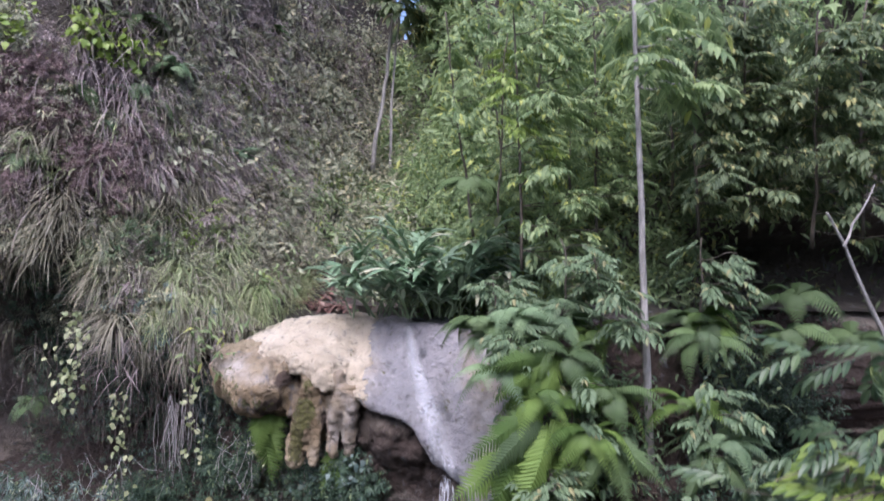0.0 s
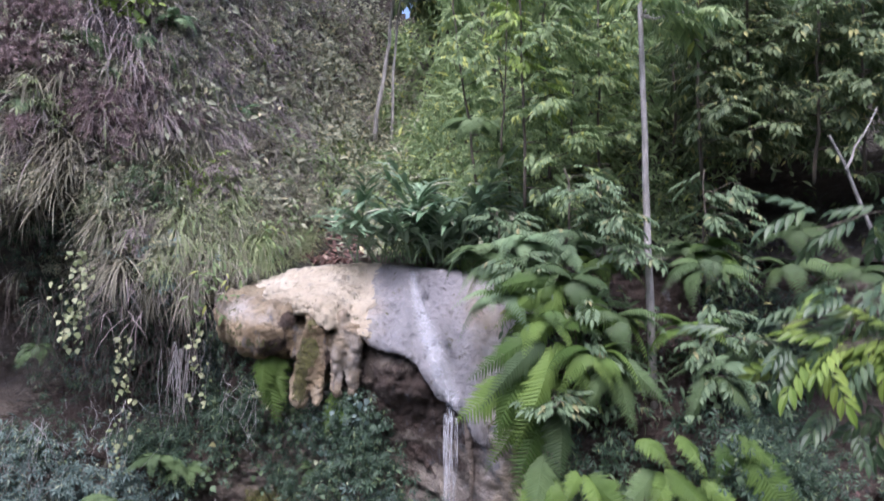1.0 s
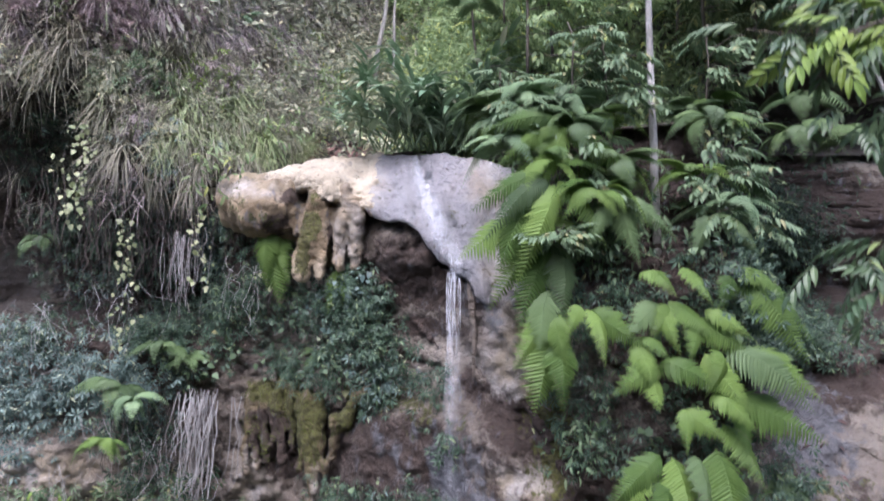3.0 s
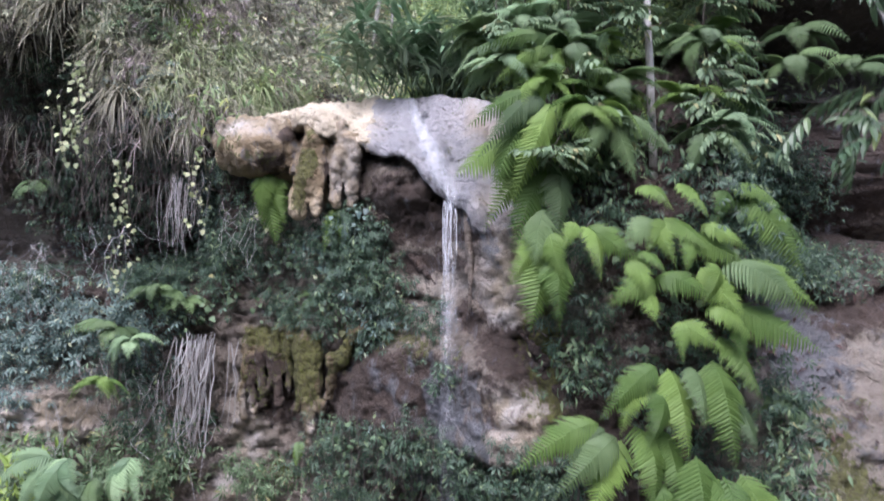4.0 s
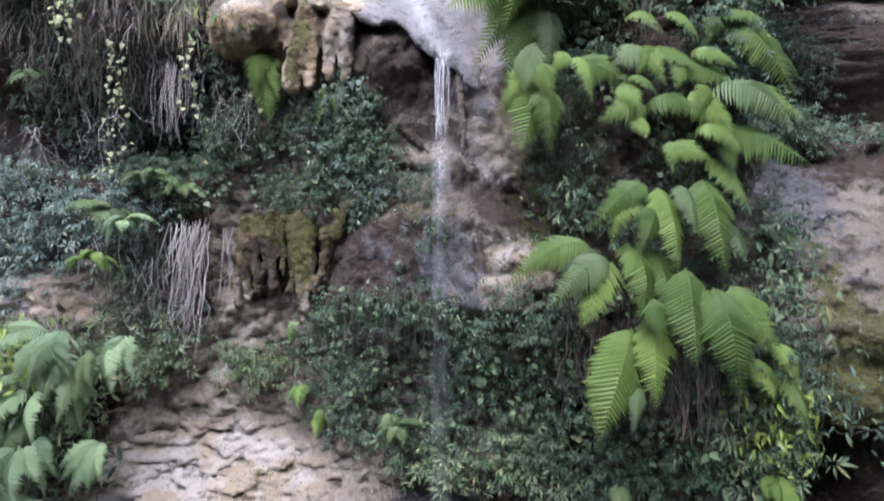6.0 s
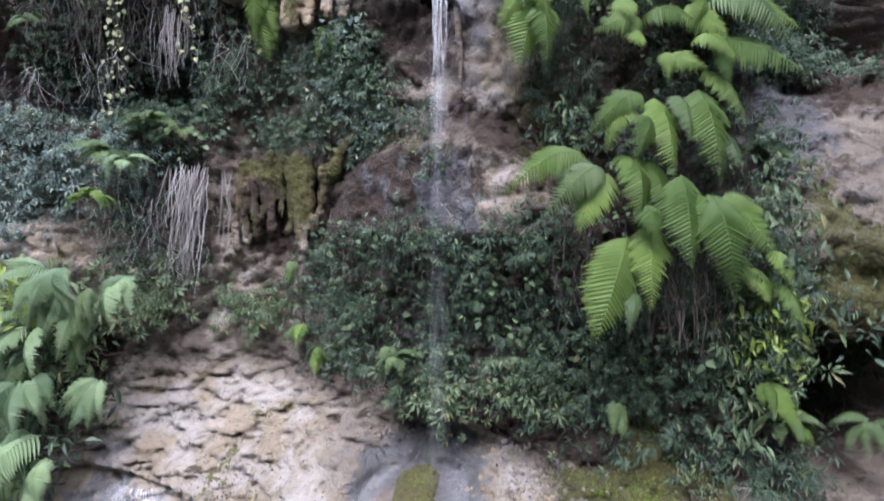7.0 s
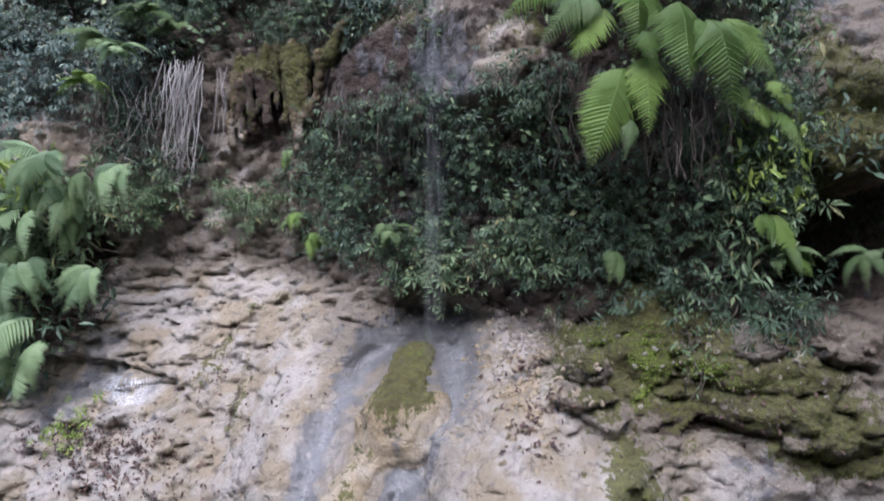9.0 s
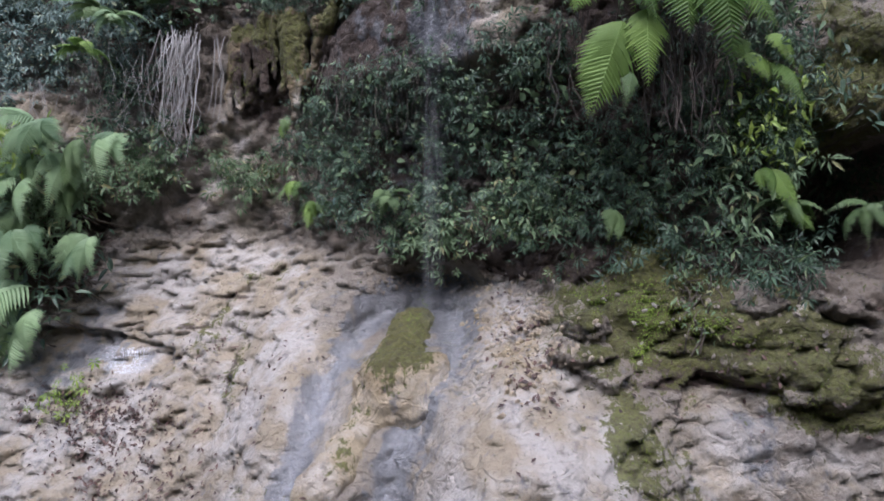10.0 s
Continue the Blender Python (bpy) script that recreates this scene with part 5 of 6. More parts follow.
for place, face in (((0.73, 8, 10.44), -20), ((1.46, 8.3, 10.71), 0), ((1.78, 7.9, 10.51), 10), ((0.55, 8, 10.46), -30), ((1.34, 7.9, 10.65), 0), ((1.03, 7.6, 10.11), 0), ((1.8, 7.6, 9.85), 20), ((0.44, 9.4, 12.4), 0), ((-0.51, 11.4, 11.73), 0), ((3.01, 7.8, 10.45), 20), ((3.19, 8.2, 10.61), 0), ((0.48, 7.9, 10.61), -20), ((0.93, 7.8, 10.72), 0), ((1.39, 7.5, 10.3), 0), ((0.64, 7.5, 10.11), -20), ((1.81, 7.4, 9.91), 20), ((1.11, 7.3, 9.84), 0), ((1.55, 7.1, 9.53), 0), ((2.72, 7.5, 9.79), 10), ((2.95, 8.3, 10.6), 0), ((3.03, 7.2, 9.41), 20)):
    fern(place, 9, 0.7, face, 140, 25, FERN_DARK if RNG.random() < 0.35 else FERN_PALE if RNG.random() < 0.5 else FERN, "feathery green fern above the rock wall")
for place, face in (((4.43, 8.6, 10.45), 0), ((5.16, 8.5, 10.39), 20), ((4.61, 8.8, 10.89), 0)):
    fern(place, 8, 0.8, face, 150, 25, FERN_DARK, "blue-green fern in the dark hollow under the trees")
# a bare forked branch at the edge of the dark wood
root = empty("bare_branch", (4.47, 7.1, 10.83), label="bare grey forked branch leaning out of the wood", category="branch")
child("branch", np_mesh("branch", *tube(wander((5.42, 7.6, 9.56), (4.05, 7.1, 11.9), 8, 0.05), np.linspace(0.034, 0.014, 8)), BARK), root)
child("twig", np_mesh("twig", *tube(wander((4.23, 7.1, 11.54), (4.56, 7.1, 12.2), 6, 0.04), np.linspace(0.016, 0.006, 6)), BARK), root)
# near tree whose sprays hang in from the side
near = empty("near_tree", (3.4, 3.8, -1.5), label="near tree with hanging sprays of broad leaflets", category="tree")
child("trunk", np_mesh("trunk", *tube(wander((3.4, 3.8, -1.5), (3.3, 3.75, 10.9), 14, 0.1), np.linspace(0.09, 0.04, 14), 8), BARK, smooth=True), near)
for tip, h, young in (((1.6, 3.7, 10.19), 10.0, 0), ((1.78, 3.6, 10.27), 10.1, 0), ((2.11, 3.8, 10.46), 10.3, 0), ((1.84, 3.7, 10.07), 10.1, 1), ((1.91, 3.6, 10.06), 10.1, 1), ((2.21, 3.8, 9.78), 9.6, 0), ((2.2, 3.9, 8.88), 9.0, 0), ((2.18, 3.7, 8.69), 8.9, 0), ((2.55, 4.2, 10.24), 10.2, 0), ((2.14, 3.9, 10.8), 10.6, 0)):
    path = wander((3.3, 3.75, h), tip, 8, 0.06)
    path[:, 2] += 0.15 * np.sin(np.linspace(0, np.pi, 8))
    limb = child("limb", np_mesh("limb", *tube(path, np.linspace(0.009, 0.003, 8), 5), BARK_DARK), near)
    n = 9
    p = path[np.linspace(4, 7, n).astype(int)] + RNG.normal(0, 0.04, (n, 3))
    w = np.array((-0.6, 0, -0.2)) + RNG.normal(0, 0.55, (n, 3))
    leaves = tagged(new("leaves", np_mesh("leaves", *fuse(PINNATE_WIDE, p, w, RNG.normal(0, 0.3, (n, 3)) + (0, -0.3, 1), 0.25 * uni(0.7, 1.2, n)), LIME if young else NEAR_LEAF)), kind="stuff")
    leaves.parent = limb

# ---- strap-leaved plant behind the ledge ----
root = empty("ginger_clump", (-0.39, 10.7, 10.64), label="dark glossy strap-leaved clump behind the waterfall's lip", category="plant")
grow = np.random.default_rng(11)
for i in range(64):
    a = grow.uniform(0, 2 * math.pi)
    b = np.array((-0.25, 10.4, 10.49)) + (grow.normal(0, 0.5), grow.normal(0, 0.25), 0)
    h = grow.uniform(0.9, 2.3)
    e = b + (math.cos(a) * h * 0.4 + (b[0] + 0.3) * 0.4, -0.1 + math.sin(a) * h * 0.35, h * grow.uniform(0.6, 0.95))
    path = wander(b, e, 9, 0.05)
    path[:, 2] -= 0.25 * h * np.linspace(0, 1, 9) ** 3
    d = unit(np.gradient(path, axis=0))
    k = np.arange(18) % 2 * 2 - 1
    idx = np.linspace(2.5, 8, 18).astype(int)
    s = np.cross(d[idx], (0, 0, 1.0)) * k[:, None] + d[idx] * 0.9 + RNG.normal(0, 0.12, (18, 3))
    shoot = child("shoot", np_mesh("shoot", *tube(path, np.linspace(0.014, 0.006, 9), 5), SHRUB_GREEN), root)
    leaves = tagged(new("leaves", np_mesh("leaves", *fuse(STRAP, path[idx], s, np.tile((0, -0.2, 1.0), (18, 1)), 0.46 * uni(0.7, 1.15, 18)), LILY)), kind="stuff")
    leaves.parent = shoot
    leaves.matrix_parent_inverse = Matrix.Identity(4)

# ---- ferns on the wall ----
hanging_fern(((1.07, 7.2, 9.75), (0.4, 7.1, 9.5)), ((1.05, 7.2, 9.72), (0.48, 7.1, 9.25)), ((1.08, 7.2, 9.68), (0.6, 7.1, 9.0)), ((1.12, 7.2, 9.66), (0.75, 7.1, 8.85)), ((1.15, 7.2, 9.7), (1.5, 7.1, 9.2)), width=0.75, label="large feathery green fern beside the waterfall's lip")
hanging_fern(((1.2, 7.4, 10.35), (0.5, 7.3, 10.3)), ((1.22, 7.4, 10.3), (0.65, 7.3, 10.0)), ((1.26, 7.4, 10.3), (1.0, 7.3, 9.8)), ((1.3, 7.4, 10.33), (1.75, 7.3, 9.95)), width=0.75, label="large feathery green fern beside the waterfall's lip")
hanging_fern(((1.75, 7.2, 9.5), (1.45, 7.1, 9.1)), ((1.8, 7.2, 9.5), (1.9, 7.1, 9.0)), ((1.85, 7.2, 9.52), (2.2, 7.1, 9.2)), ((2.75, 7.2, 9.35), (2.5, 7.1, 8.95)), ((2.8, 7.2, 9.35), (3.1, 7.1, 9.0)), material=FERN_DARK, width=0.8, label="shaded green fern round the slender trunk")
hanging_fern(((0.94, 7.4, 9.26), (0.28, 7.3, 9.02)), ((0.91, 7.4, 9.26), (0.51, 7.3, 8.59)), ((1.16, 7.4, 9.07), (0.79, 7.3, 8.4)), ((1.19, 7.4, 9.01), (1.14, 7.3, 8.34)), ((1, 7.4, 9.32), (1.35, 7.3, 9.13)), ((0.97, 7.4, 9.23), (0.62, 7.3, 8.83)))
hanging_fern(((1.07, 7.1, 8.29), (0.73, 7, 7.93)), ((1.09, 7.1, 8.29), (1.15, 7, 7.91)), ((1.08, 7.1, 8.24), (0.89, 7, 7.57)), ((1.11, 7.1, 8.06), (1.12, 7, 7.52)), ((1.05, 7.1, 8.54), (0.92, 7, 8.13)))
hanging_fern(((1.42, 7, 8.34), (1.5, 6.9, 7.97)), ((1.48, 7, 8.34), (1.83, 6.9, 8.11)), ((1.36, 7, 8.37), (1.19, 6.9, 8.2)))
hanging_fern(((2.15, 6.9, 8.4), (1.82, 6.8, 8.26)), ((2.18, 6.9, 8.4), (2.21, 6.8, 8.09)), ((2.24, 6.9, 8.43), (2.49, 6.8, 8.23)), ((2.21, 6.9, 8.4), (2.01, 6.8, 8.18)), ((1.95, 6.9, 8.72), (2.18, 6.8, 8.58)), ((2.38, 6.9, 8.78), (2.52, 6.8, 8.55)))
hanging_fern(((2.46, 6.8, 8.26), (2.81, 6.7, 8.07)), ((2.49, 6.8, 8.21), (2.34, 6.7, 8.02)), ((2.58, 6.8, 8.35), (2.85, 6.7, 8.19)))
hanging_fern(((2.93, 6.9, 8.77), (3.15, 6.8, 8.64)), ((2.96, 6.9, 8.72), (3.44, 6.8, 8.23)), ((3.02, 6.9, 8.66), (3.38, 6.8, 8.06)), ((2.85, 6.9, 8.69), (2.69, 6.8, 8.46)))
hanging_fern(((1.92, 6.8, 8.07), (2.09, 6.7, 7.95)), ((1.9, 6.8, 8.05), (1.91, 6.7, 7.83)), ((2.12, 6.8, 7.78), (1.67, 6.7, 7.68)), ((2.12, 6.8, 7.81), (2.51, 6.7, 7.68)), ((2.01, 6.8, 7.72), (1.99, 6.7, 7.54)))
hanging_fern(((2.54, 6.7, 7.93), (2.73, 6.6, 7.61)), ((2.74, 6.7, 7.96), (3.27, 6.6, 7.58)), ((2.99, 6.7, 7.99), (3.36, 6.6, 7.69)), ((2.65, 6.7, 7.96), (2.47, 6.6, 7.7)))
hanging_fern(((2.72, 6.6, 7.53), (3.34, 6.5, 7.27)), ((2.31, 6.6, 7.39), (2.22, 6.5, 7.18)), ((2.31, 6.6, 7.39), (2.52, 6.5, 7.27)), ((2.83, 6.6, 7.45), (2.79, 6.5, 7.15)), ((2.67, 6.6, 7.25), (2.9, 6.5, 6.86)), ((2.56, 6.6, 7.53), (2.79, 6.5, 7.35)))
hanging_fern(((2.03, 6.5, 6.97), (1.54, 6.4, 6.68)), ((2.14, 6.5, 6.95), (2.2, 6.4, 6.37)), ((2.57, 6.5, 7.03), (2.61, 6.4, 6.37)), ((2.03, 6.5, 6.76), (1.86, 6.4, 6.41)), ((2.79, 6.5, 6.64), (2.86, 6.4, 6.38)), ((2.36, 6.5, 6.97), (2.35, 6.4, 6.65)), ((1.92, 6.5, 6.86), (1.67, 6.4, 6.54)))
hanging_fern(((1.5, 6.6, 6.39), (0.82, 6.5, 6.15)), ((1.67, 6.6, 6.26), (1.15, 6.5, 5.93)), ((1.73, 6.6, 6.23), (1.43, 6.5, 5.82)), ((1.56, 6.6, 6.34), (1.21, 6.5, 6.24)))
hanging_fern(((1.81, 6.5, 6.4), (1.86, 6.4, 5.83)), ((2.08, 6.5, 6.37), (2.15, 6.4, 5.92)), ((1.97, 6.5, 6.37), (2, 6.4, 6.11)))
hanging_fern(((2, 6.4, 5.89), (2.02, 6.3, 5.6)), ((2.08, 6.4, 5.71), (1.99, 6.3, 5.15)), ((1.86, 6.4, 5.6), (1.54, 6.3, 4.92)), ((1.62, 6.4, 5.28), (1.48, 6.3, 4.84)), ((1.89, 6.4, 5.09), (1.78, 6.3, 4.84)))
hanging_fern(((2.32, 6.25, 6.18), (2.28, 6.15, 5.56)), ((2.53, 6.25, 5.97), (2.44, 6.15, 5.66)), ((2.58, 6.25, 5.99), (2.65, 6.15, 5.27)), ((2.74, 6.25, 6.01), (2.97, 6.15, 5.56)), ((2.42, 6.25, 6.02), (2.57, 6.15, 5.72)))
hanging_fern(((2.91, 6.4, 5.41), (2.92, 6.3, 5.21)), ((3.18, 6.4, 5.19), (3.35, 6.3, 4.81)), ((3.07, 6.4, 5.3), (3.08, 6.3, 5.1)), ((3.24, 6.4, 5.46), (3.29, 6.3, 5.22)))
fern((-4.89, 9.5, 6.24), 9, 0.5, 0, material=FERN, label="small fresh green fern among the shrubs")
fern((-4.6, 9.8, 6.75), 8, 0.55, 10, material=FERN_PALE, label="pale blue-green fern with arching fronds beside the rock")
for place, n, length, face in (((4.14, 6.3, 3.8), 8, 0.45, 0), ((3.38, 6.4, 3.84), 7, 0.4, 0), ((-1.9, 10.2, 7.41), 7, 0.5, 0), ((-4.34, 10.3, 7.42), 7, 0.6, 0), ((-4.89, 10, 6.91), 8, 0.7, 0), ((-2.56, 10.1, 9.19), 6, 0.5, 0), ((-2.06, 10, 4.25), 6, 0.4, 0), ((-0.53, 8.6, 4.09), 6, 0.4, 0), ((-1.65, 9.6, 4.02), 6, 0.4, 0), ((-6.42, 10.6, 9.12), 8, 0.5, 0), ((-4.04, 10.4, 7.25), 7, 0.5, 0), ((3.38, 6.9, 6.54), 8, 0.5, 20)):
    fern(place, n, length, face, material=FERN_DARK, label="dark green fern in the shade of the rock")

hanging_fern(((-2.52, 9.9, 9.35), (-2.58, 9.8, 8.63)), ((-2.47, 9.9, 9.31), (-2.32, 9.8, 8.71)), ((-2.51, 9.9, 9.35), (-2.44, 9.8, 8.47)), width=0.8)
hanging_fern(((-1.55, 9.6, 8.68), (-1.65, 9.5, 8.27)), ((-1.53, 9.6, 8.68), (-1.36, 9.5, 8.3)), width=0.8)
for ways in ((((-4.83, 9.5, 3.63), (-5.14, 9.4, 3.32)), ((-4.8, 9.5, 3.62), (-4.98, 9.4, 3.2)), ((-4.79, 9.5, 3.62), (-4.83, 9.4, 3.18)), ((-4.77, 9.5, 3.63), (-4.68, 9.4, 3.25)), ((-4.85, 9.5, 3.64), (-5.17, 9.4, 3.46))),
             (((-5.0, 9.5, 4.75), (-5.18, 9.4, 4.18)), ((-5.02, 9.5, 4.75), (-5.34, 9.4, 4.42)), ((-4.97, 9.5, 4.74), (-4.83, 9.4, 4.4))),
             (((-4.5, 9.7, 5.1), (-4.52, 9.6, 4.52)), ((-4.52, 9.7, 5.1), (-4.7, 9.6, 4.75)), ((-4.48, 9.7, 5.1), (-4.3, 9.6, 4.72))),
             (((-5.4, 9.1, 2.95), (-5.9, 9.0, 2.33)), ((-5.38, 9.1, 2.6), (-5.5, 9.0, 2.02)), ((-5.33, 9.1, 2.65), (-5.25, 9.0, 2.2))),
             (((-5.4, 9.3, 5.2), (-5.95, 9.2, 5.0)), ((-5.36, 9.3, 5.2), (-5.66, 9.2, 4.7)), ((-5.32, 9.3, 5.16), (-5.12, 9.2, 4.78)), ((-5.45, 9.3, 5.22), (-5.8, 9.2, 5.36))),
             (((-5.65, 9.2, 4.42), (-5.95, 9.1, 4.1)), ((-5.5, 9.2, 4.42), (-5.4, 9.1, 3.98)), ((-5.8, 9.2, 4.65), (-6.05, 9.1, 4.3))),
             (((-5.7, 9.0, 3.7), (-6.0, 8.9, 3.35)), ((-5.6, 9.0, 3.7), (-5.55, 8.9, 3.2)), ((-5.55, 9.0, 3.72), (-5.3, 8.9, 3.45)))):
    hanging_fern(*ways, material=FERN_PALE, label="pale green fern hanging beside the rock")
for i in range(14):
    z = 2.3 + 3.1 * ((i * 0.618) % 1.0)
    x = RNG.uniform(-6.4, -5.55 + 0.3 * (z - 2.3))
    y = RNG.uniform(9.1, 9.7)
    hanging_fern(*[((x, y, z), (x + RNG.uniform(-0.4, 0.35), y - 0.1, z - RNG.uniform(0.2, 0.55))) for k in range(4)], material=FERN_PALE if i % 3 else FERN_DARK, width=0.8, label="pale green fern hanging beside the rock")
shrub((-5.7, 10.7, 4.9), 0.5, 0.35, 110, 0.2, LIME, hi=1.7, lo=1.0, tpl=LONG, label="bright yellow-green broad leaves beside the rock")
shrub((-5.6, 10.7, 4.1), 0.6, 0.7, 240, 0.17, SHRUB_GREEN, hi=1.6, lo=0.7, tpl=LONG, label="green broad-leaved plants hanging beside the rock")
shrub((-5.5, 10.7, 3.0), 0.45, 0.6, 160, 0.16, SHRUB, hi=1.3, lo=0.5, tpl=LONG, label="shaded leafy plants below the hanging ferns")

# ---- shrubs on the wall ----
for place, rx, rz, n in (((-0.59, 9.19, 4.97), 0.95, 0.8, 1700), ((1.03, 7.79, 5.07), 0.85, 0.85, 1700), ((-1.82, 9.98, 4.82), 0.5, 0.6, 700), ((1.52, 7.61, 4.12), 0.7, 0.5, 1500), ((2.6, 7.2, 4.44), 0.7, 0.6, 1500), ((3.25, 6.75, 4.97), 0.4, 0.9, 1300),
                         ((0.03, 8.72, 3.97), 0.7, 0.35, 900), ((-1.26, 9.54, 4.05), 0.5, 0.35, 600), ((1.46, 7.64, 7.13), 0.3, 0.6, 600), ((-1.5, 9.8, 7.97), 0.75, 0.45, 1600), ((-2.78, 10.6, 8.31), 0.6, 0.6, 1300), ((-2.07, 10.19, 7.24), 0.7, 0.3, 900),
                         ((-3.99, 10.75, 7.43), 0.6, 0.5, 900), ((2.5, 7.26, 6.52), 0.6, 1.1, 1500), ((3.39, 6.93, 6.31), 0.3, 0.5, 600), ((2.28, 7.37, 8.55), 0.9, 0.6, 1000), ((1.4, 7.66, 8.29), 0.4, 0.6, 600), ((-3.26, 11.03, 9.47), 0.5, 0.4, 500), ((-1.35, 9.4, 8.3), 0.5, 0.3, 1000), ((-0.95, 9.3, 7.6), 0.35, 0.35, 500), ((0.6, 8.2, 5.5), 0.6, 0.25, 600), ((-0.4, 8.6, 5.6), 0.7, 0.25, 600), ((-1.5, 9.6, 5.5), 0.35, 0.3, 350)):
    shrub(place, rx, rz, int(n * 1.0), 0.068, SHRUB, hi=0.5)
    shrub(place, rx * 0.9, rz * 0.9, n // 16, 0.085, SHRUB_GREEN if n % 200 or place[0] > 0.3 else SHRUB_GREY, hi=0.5, label="broader-leaved plant among the dark shrubs on the rock", tpl=HEART if n > 800 else LONG)
for place, rx, rz, n in (((-6.61, 11.05, 7.08), 1.1, 0.6, 2200), ((-6.71, 11.06, 6.24), 0.9, 0.45, 1300), ((-4.85, 10.84, 6.8), 0.7, 0.5, 1200), ((-4.18, 12.4, 9.14), 0.6, 0.7, 1000), ((-0.97, 9.44, 7.23), 0.5, 0.2, 300)):
    shrub(place, rx, rz, n, 0.085, SHRUB_GREY, hi=0.5, label="grey-green small-leaved shrub hanging over the rock")
for place, rx, rz, n in (((1.04, 7.76, 3.94), 0.5, 0.25, 600), ((0.05, 8.64, 3.64), 0.4, 0.2, 450), ((-4.57, 10.8, 4.71), 0.7, 0.4, 700), ((-6.64, 10.55, 4.61), 0.6, 0.6, 900), ((-2.9, 10.62, 4.67), 0.4, 0.3, 400), ((3.21, 6.79, 4.51), 0.4, 0.4, 400), ((-5.94, 10.67, 4.75), 0.8, 0.5, 800)):
    shrub(place, rx, rz, n, 0.10, SHRUB_GREEN, hi=0.4, label="fresh green leafy shrub at the foot of the wall")
for place, rx, rz, n in (((-6.39, 10.52, 4.25), 0.9, 0.6, 700), ((-6.35, 10.5, 3.91), 0.7, 0.6, 600), ((-6.31, 10.31, 3.29), 0.6, 0.6, 400)):
    shrub(place, rx, rz, n, 0.17, SHRUB_GREEN, hi=0.9, label="broad-leaved green bush below the hollow", tpl=LONG)
for place, rx, rz, n in (((3.26, 6.75, 4.84), 0.25, 0.5, 300), ((3.39, 6.77, 5.88), 0.25, 0.3, 200), ((3.09, 6.87, 3.9), 0.3, 0.3, 160), ((1.45, 7.64, 6.92), 0.25, 0.2, 120)):
    shrub(place, rx, rz, n, 0.11, LIME if n > 250 else SHRUB_GREEN, hi=0.5, label="light green trailing leaves over the rock edge", tpl=LONG)
for place, rx, rz, n in (((-4.86, 10.84, 6.16), 0.6, 0.3, 500), ((-3.5, 10.86, 8.25), 0.5, 0.4, 600), ((-7.37, 12.87, 9.29), 0.8, 0.4, 600), ((-4.53, 11.92, 9.64), 0.5, 0.4, 500), ((-4.39, 10.79, 5.44), 0.6, 0.3, 350)):
    shrub(place, rx, rz, n, 0.09, SHRUB, hi=0.5)
for place, rx, rz, n in (((-7.89, 12.96, 9.42), 0.9, 0.35, 600), ((-5.56, 11.29, 9.82), 0.6, 0.35, 450), ((-4.81, 12.54, 9.27), 0.5, 0.5, 500), ((-6.95, 12.8, 8.33), 0.7, 0.3, 400), ((-6.95, 11.1, 10.54), 0.8, 0.5, 500), ((-4.6, 10.82, 10.47), 0.6, 0.4, 400)):
    shrub(place, rx, rz, n, 0.085, SHRUB if n > 450 else SHRUB_GREY, hi=0.6, label="shaded small-leaved growth hanging in the rock hollow")
for place, rx, rz, n in (((4.58, 8.6, 3.57), 0.3, 0.2, 120), ((-1.15, 9.51, 7.01), 0.4, 0.12, 120), ((-0.34, 9.17, 7.24), 0.35, 0.1, 110), ((3.2, 6.59, 3.28), 0.4, 0.2, 300), ((2.7, 6.8, 3.5), 0.5, 0.25, 420), ((3.9, 8.4, 3.5), 0.5, 0.2, 300), ((1.9, 7.2, 3.5), 0.4, 0.2, 260), ((-0.9, 9.2, 6.95), 0.35, 0.15, 200), ((-0.2, 8.9, 7.05), 0.35, 0.12, 160), ((0.1, 8.6, 6.7), 0.25, 0.15, 110)):
    shrub(place, rx, rz, n, 0.08, SHRUB, hi=0.3)
shrub((2.66, 6.63, 3), 0.16, 0.3, 260, 0.06, SHRUB_GREEN, hi=0.25, label="small green plants trailing over the mossy crag", tpl=LONG)
shrub((-4.93, 9.11, 1.48), 0.25, 0.12, 200, 0.07, LIME, hi=0.15, label="small bright green plant on the pale rock")
for place, rx, rz, n in (((5.28, 8.56, 4.36), 0.4, 0.2, 130), ((4.16, 6.46, 4.83), 0.4, 0.2, 110), ((4.85, 8.6, 4.16), 0.3, 0.3, 220)):
    shrub(place, rx, rz, n, 0.11, SHRUB, hi=0.7, lo=0.3, label="leafy plant hanging before the dark overhang", tpl=LONG)

carpet(np.concatenate([clumped(-5.9, 7.62, 1.8, 0.2, 150, 9, wall_y, 0.3, 0.12), clumped(-4.4, 7.7, 0.7, 0.2, 90, 9, wall_y, 0.3, 0.12)]), 0.13, SHRUB, "hollow_growth", "dark leafy growth on the floor of the rock hollow", "undergrowth", SPRAY)
# Dark leaf colour here stands in for the hollows' shade.
carpet(np.concatenate([clumped(-5.8, 8.9, 1.8, 0.9, 170, 8, wall_y, 0.4, 0.15), clumped(-6.2, 10.6, 1.2, 0.6, 80, 8, wall_y, 0.5, 0.15), clumped(4.6, 8.2, 1.1, 0.3, 120, 8, wall_y, 0.3, 0.15), clumped(4.4, 9.4, 1.2, 0.7, 120, 8, wall_y, 0.3, 0.15)]), 0.14, SHRUB, "hollow_shade", "dark leaves added to deepen the shade of the rock hollow", "undergrowth", SPRAY_THIN)

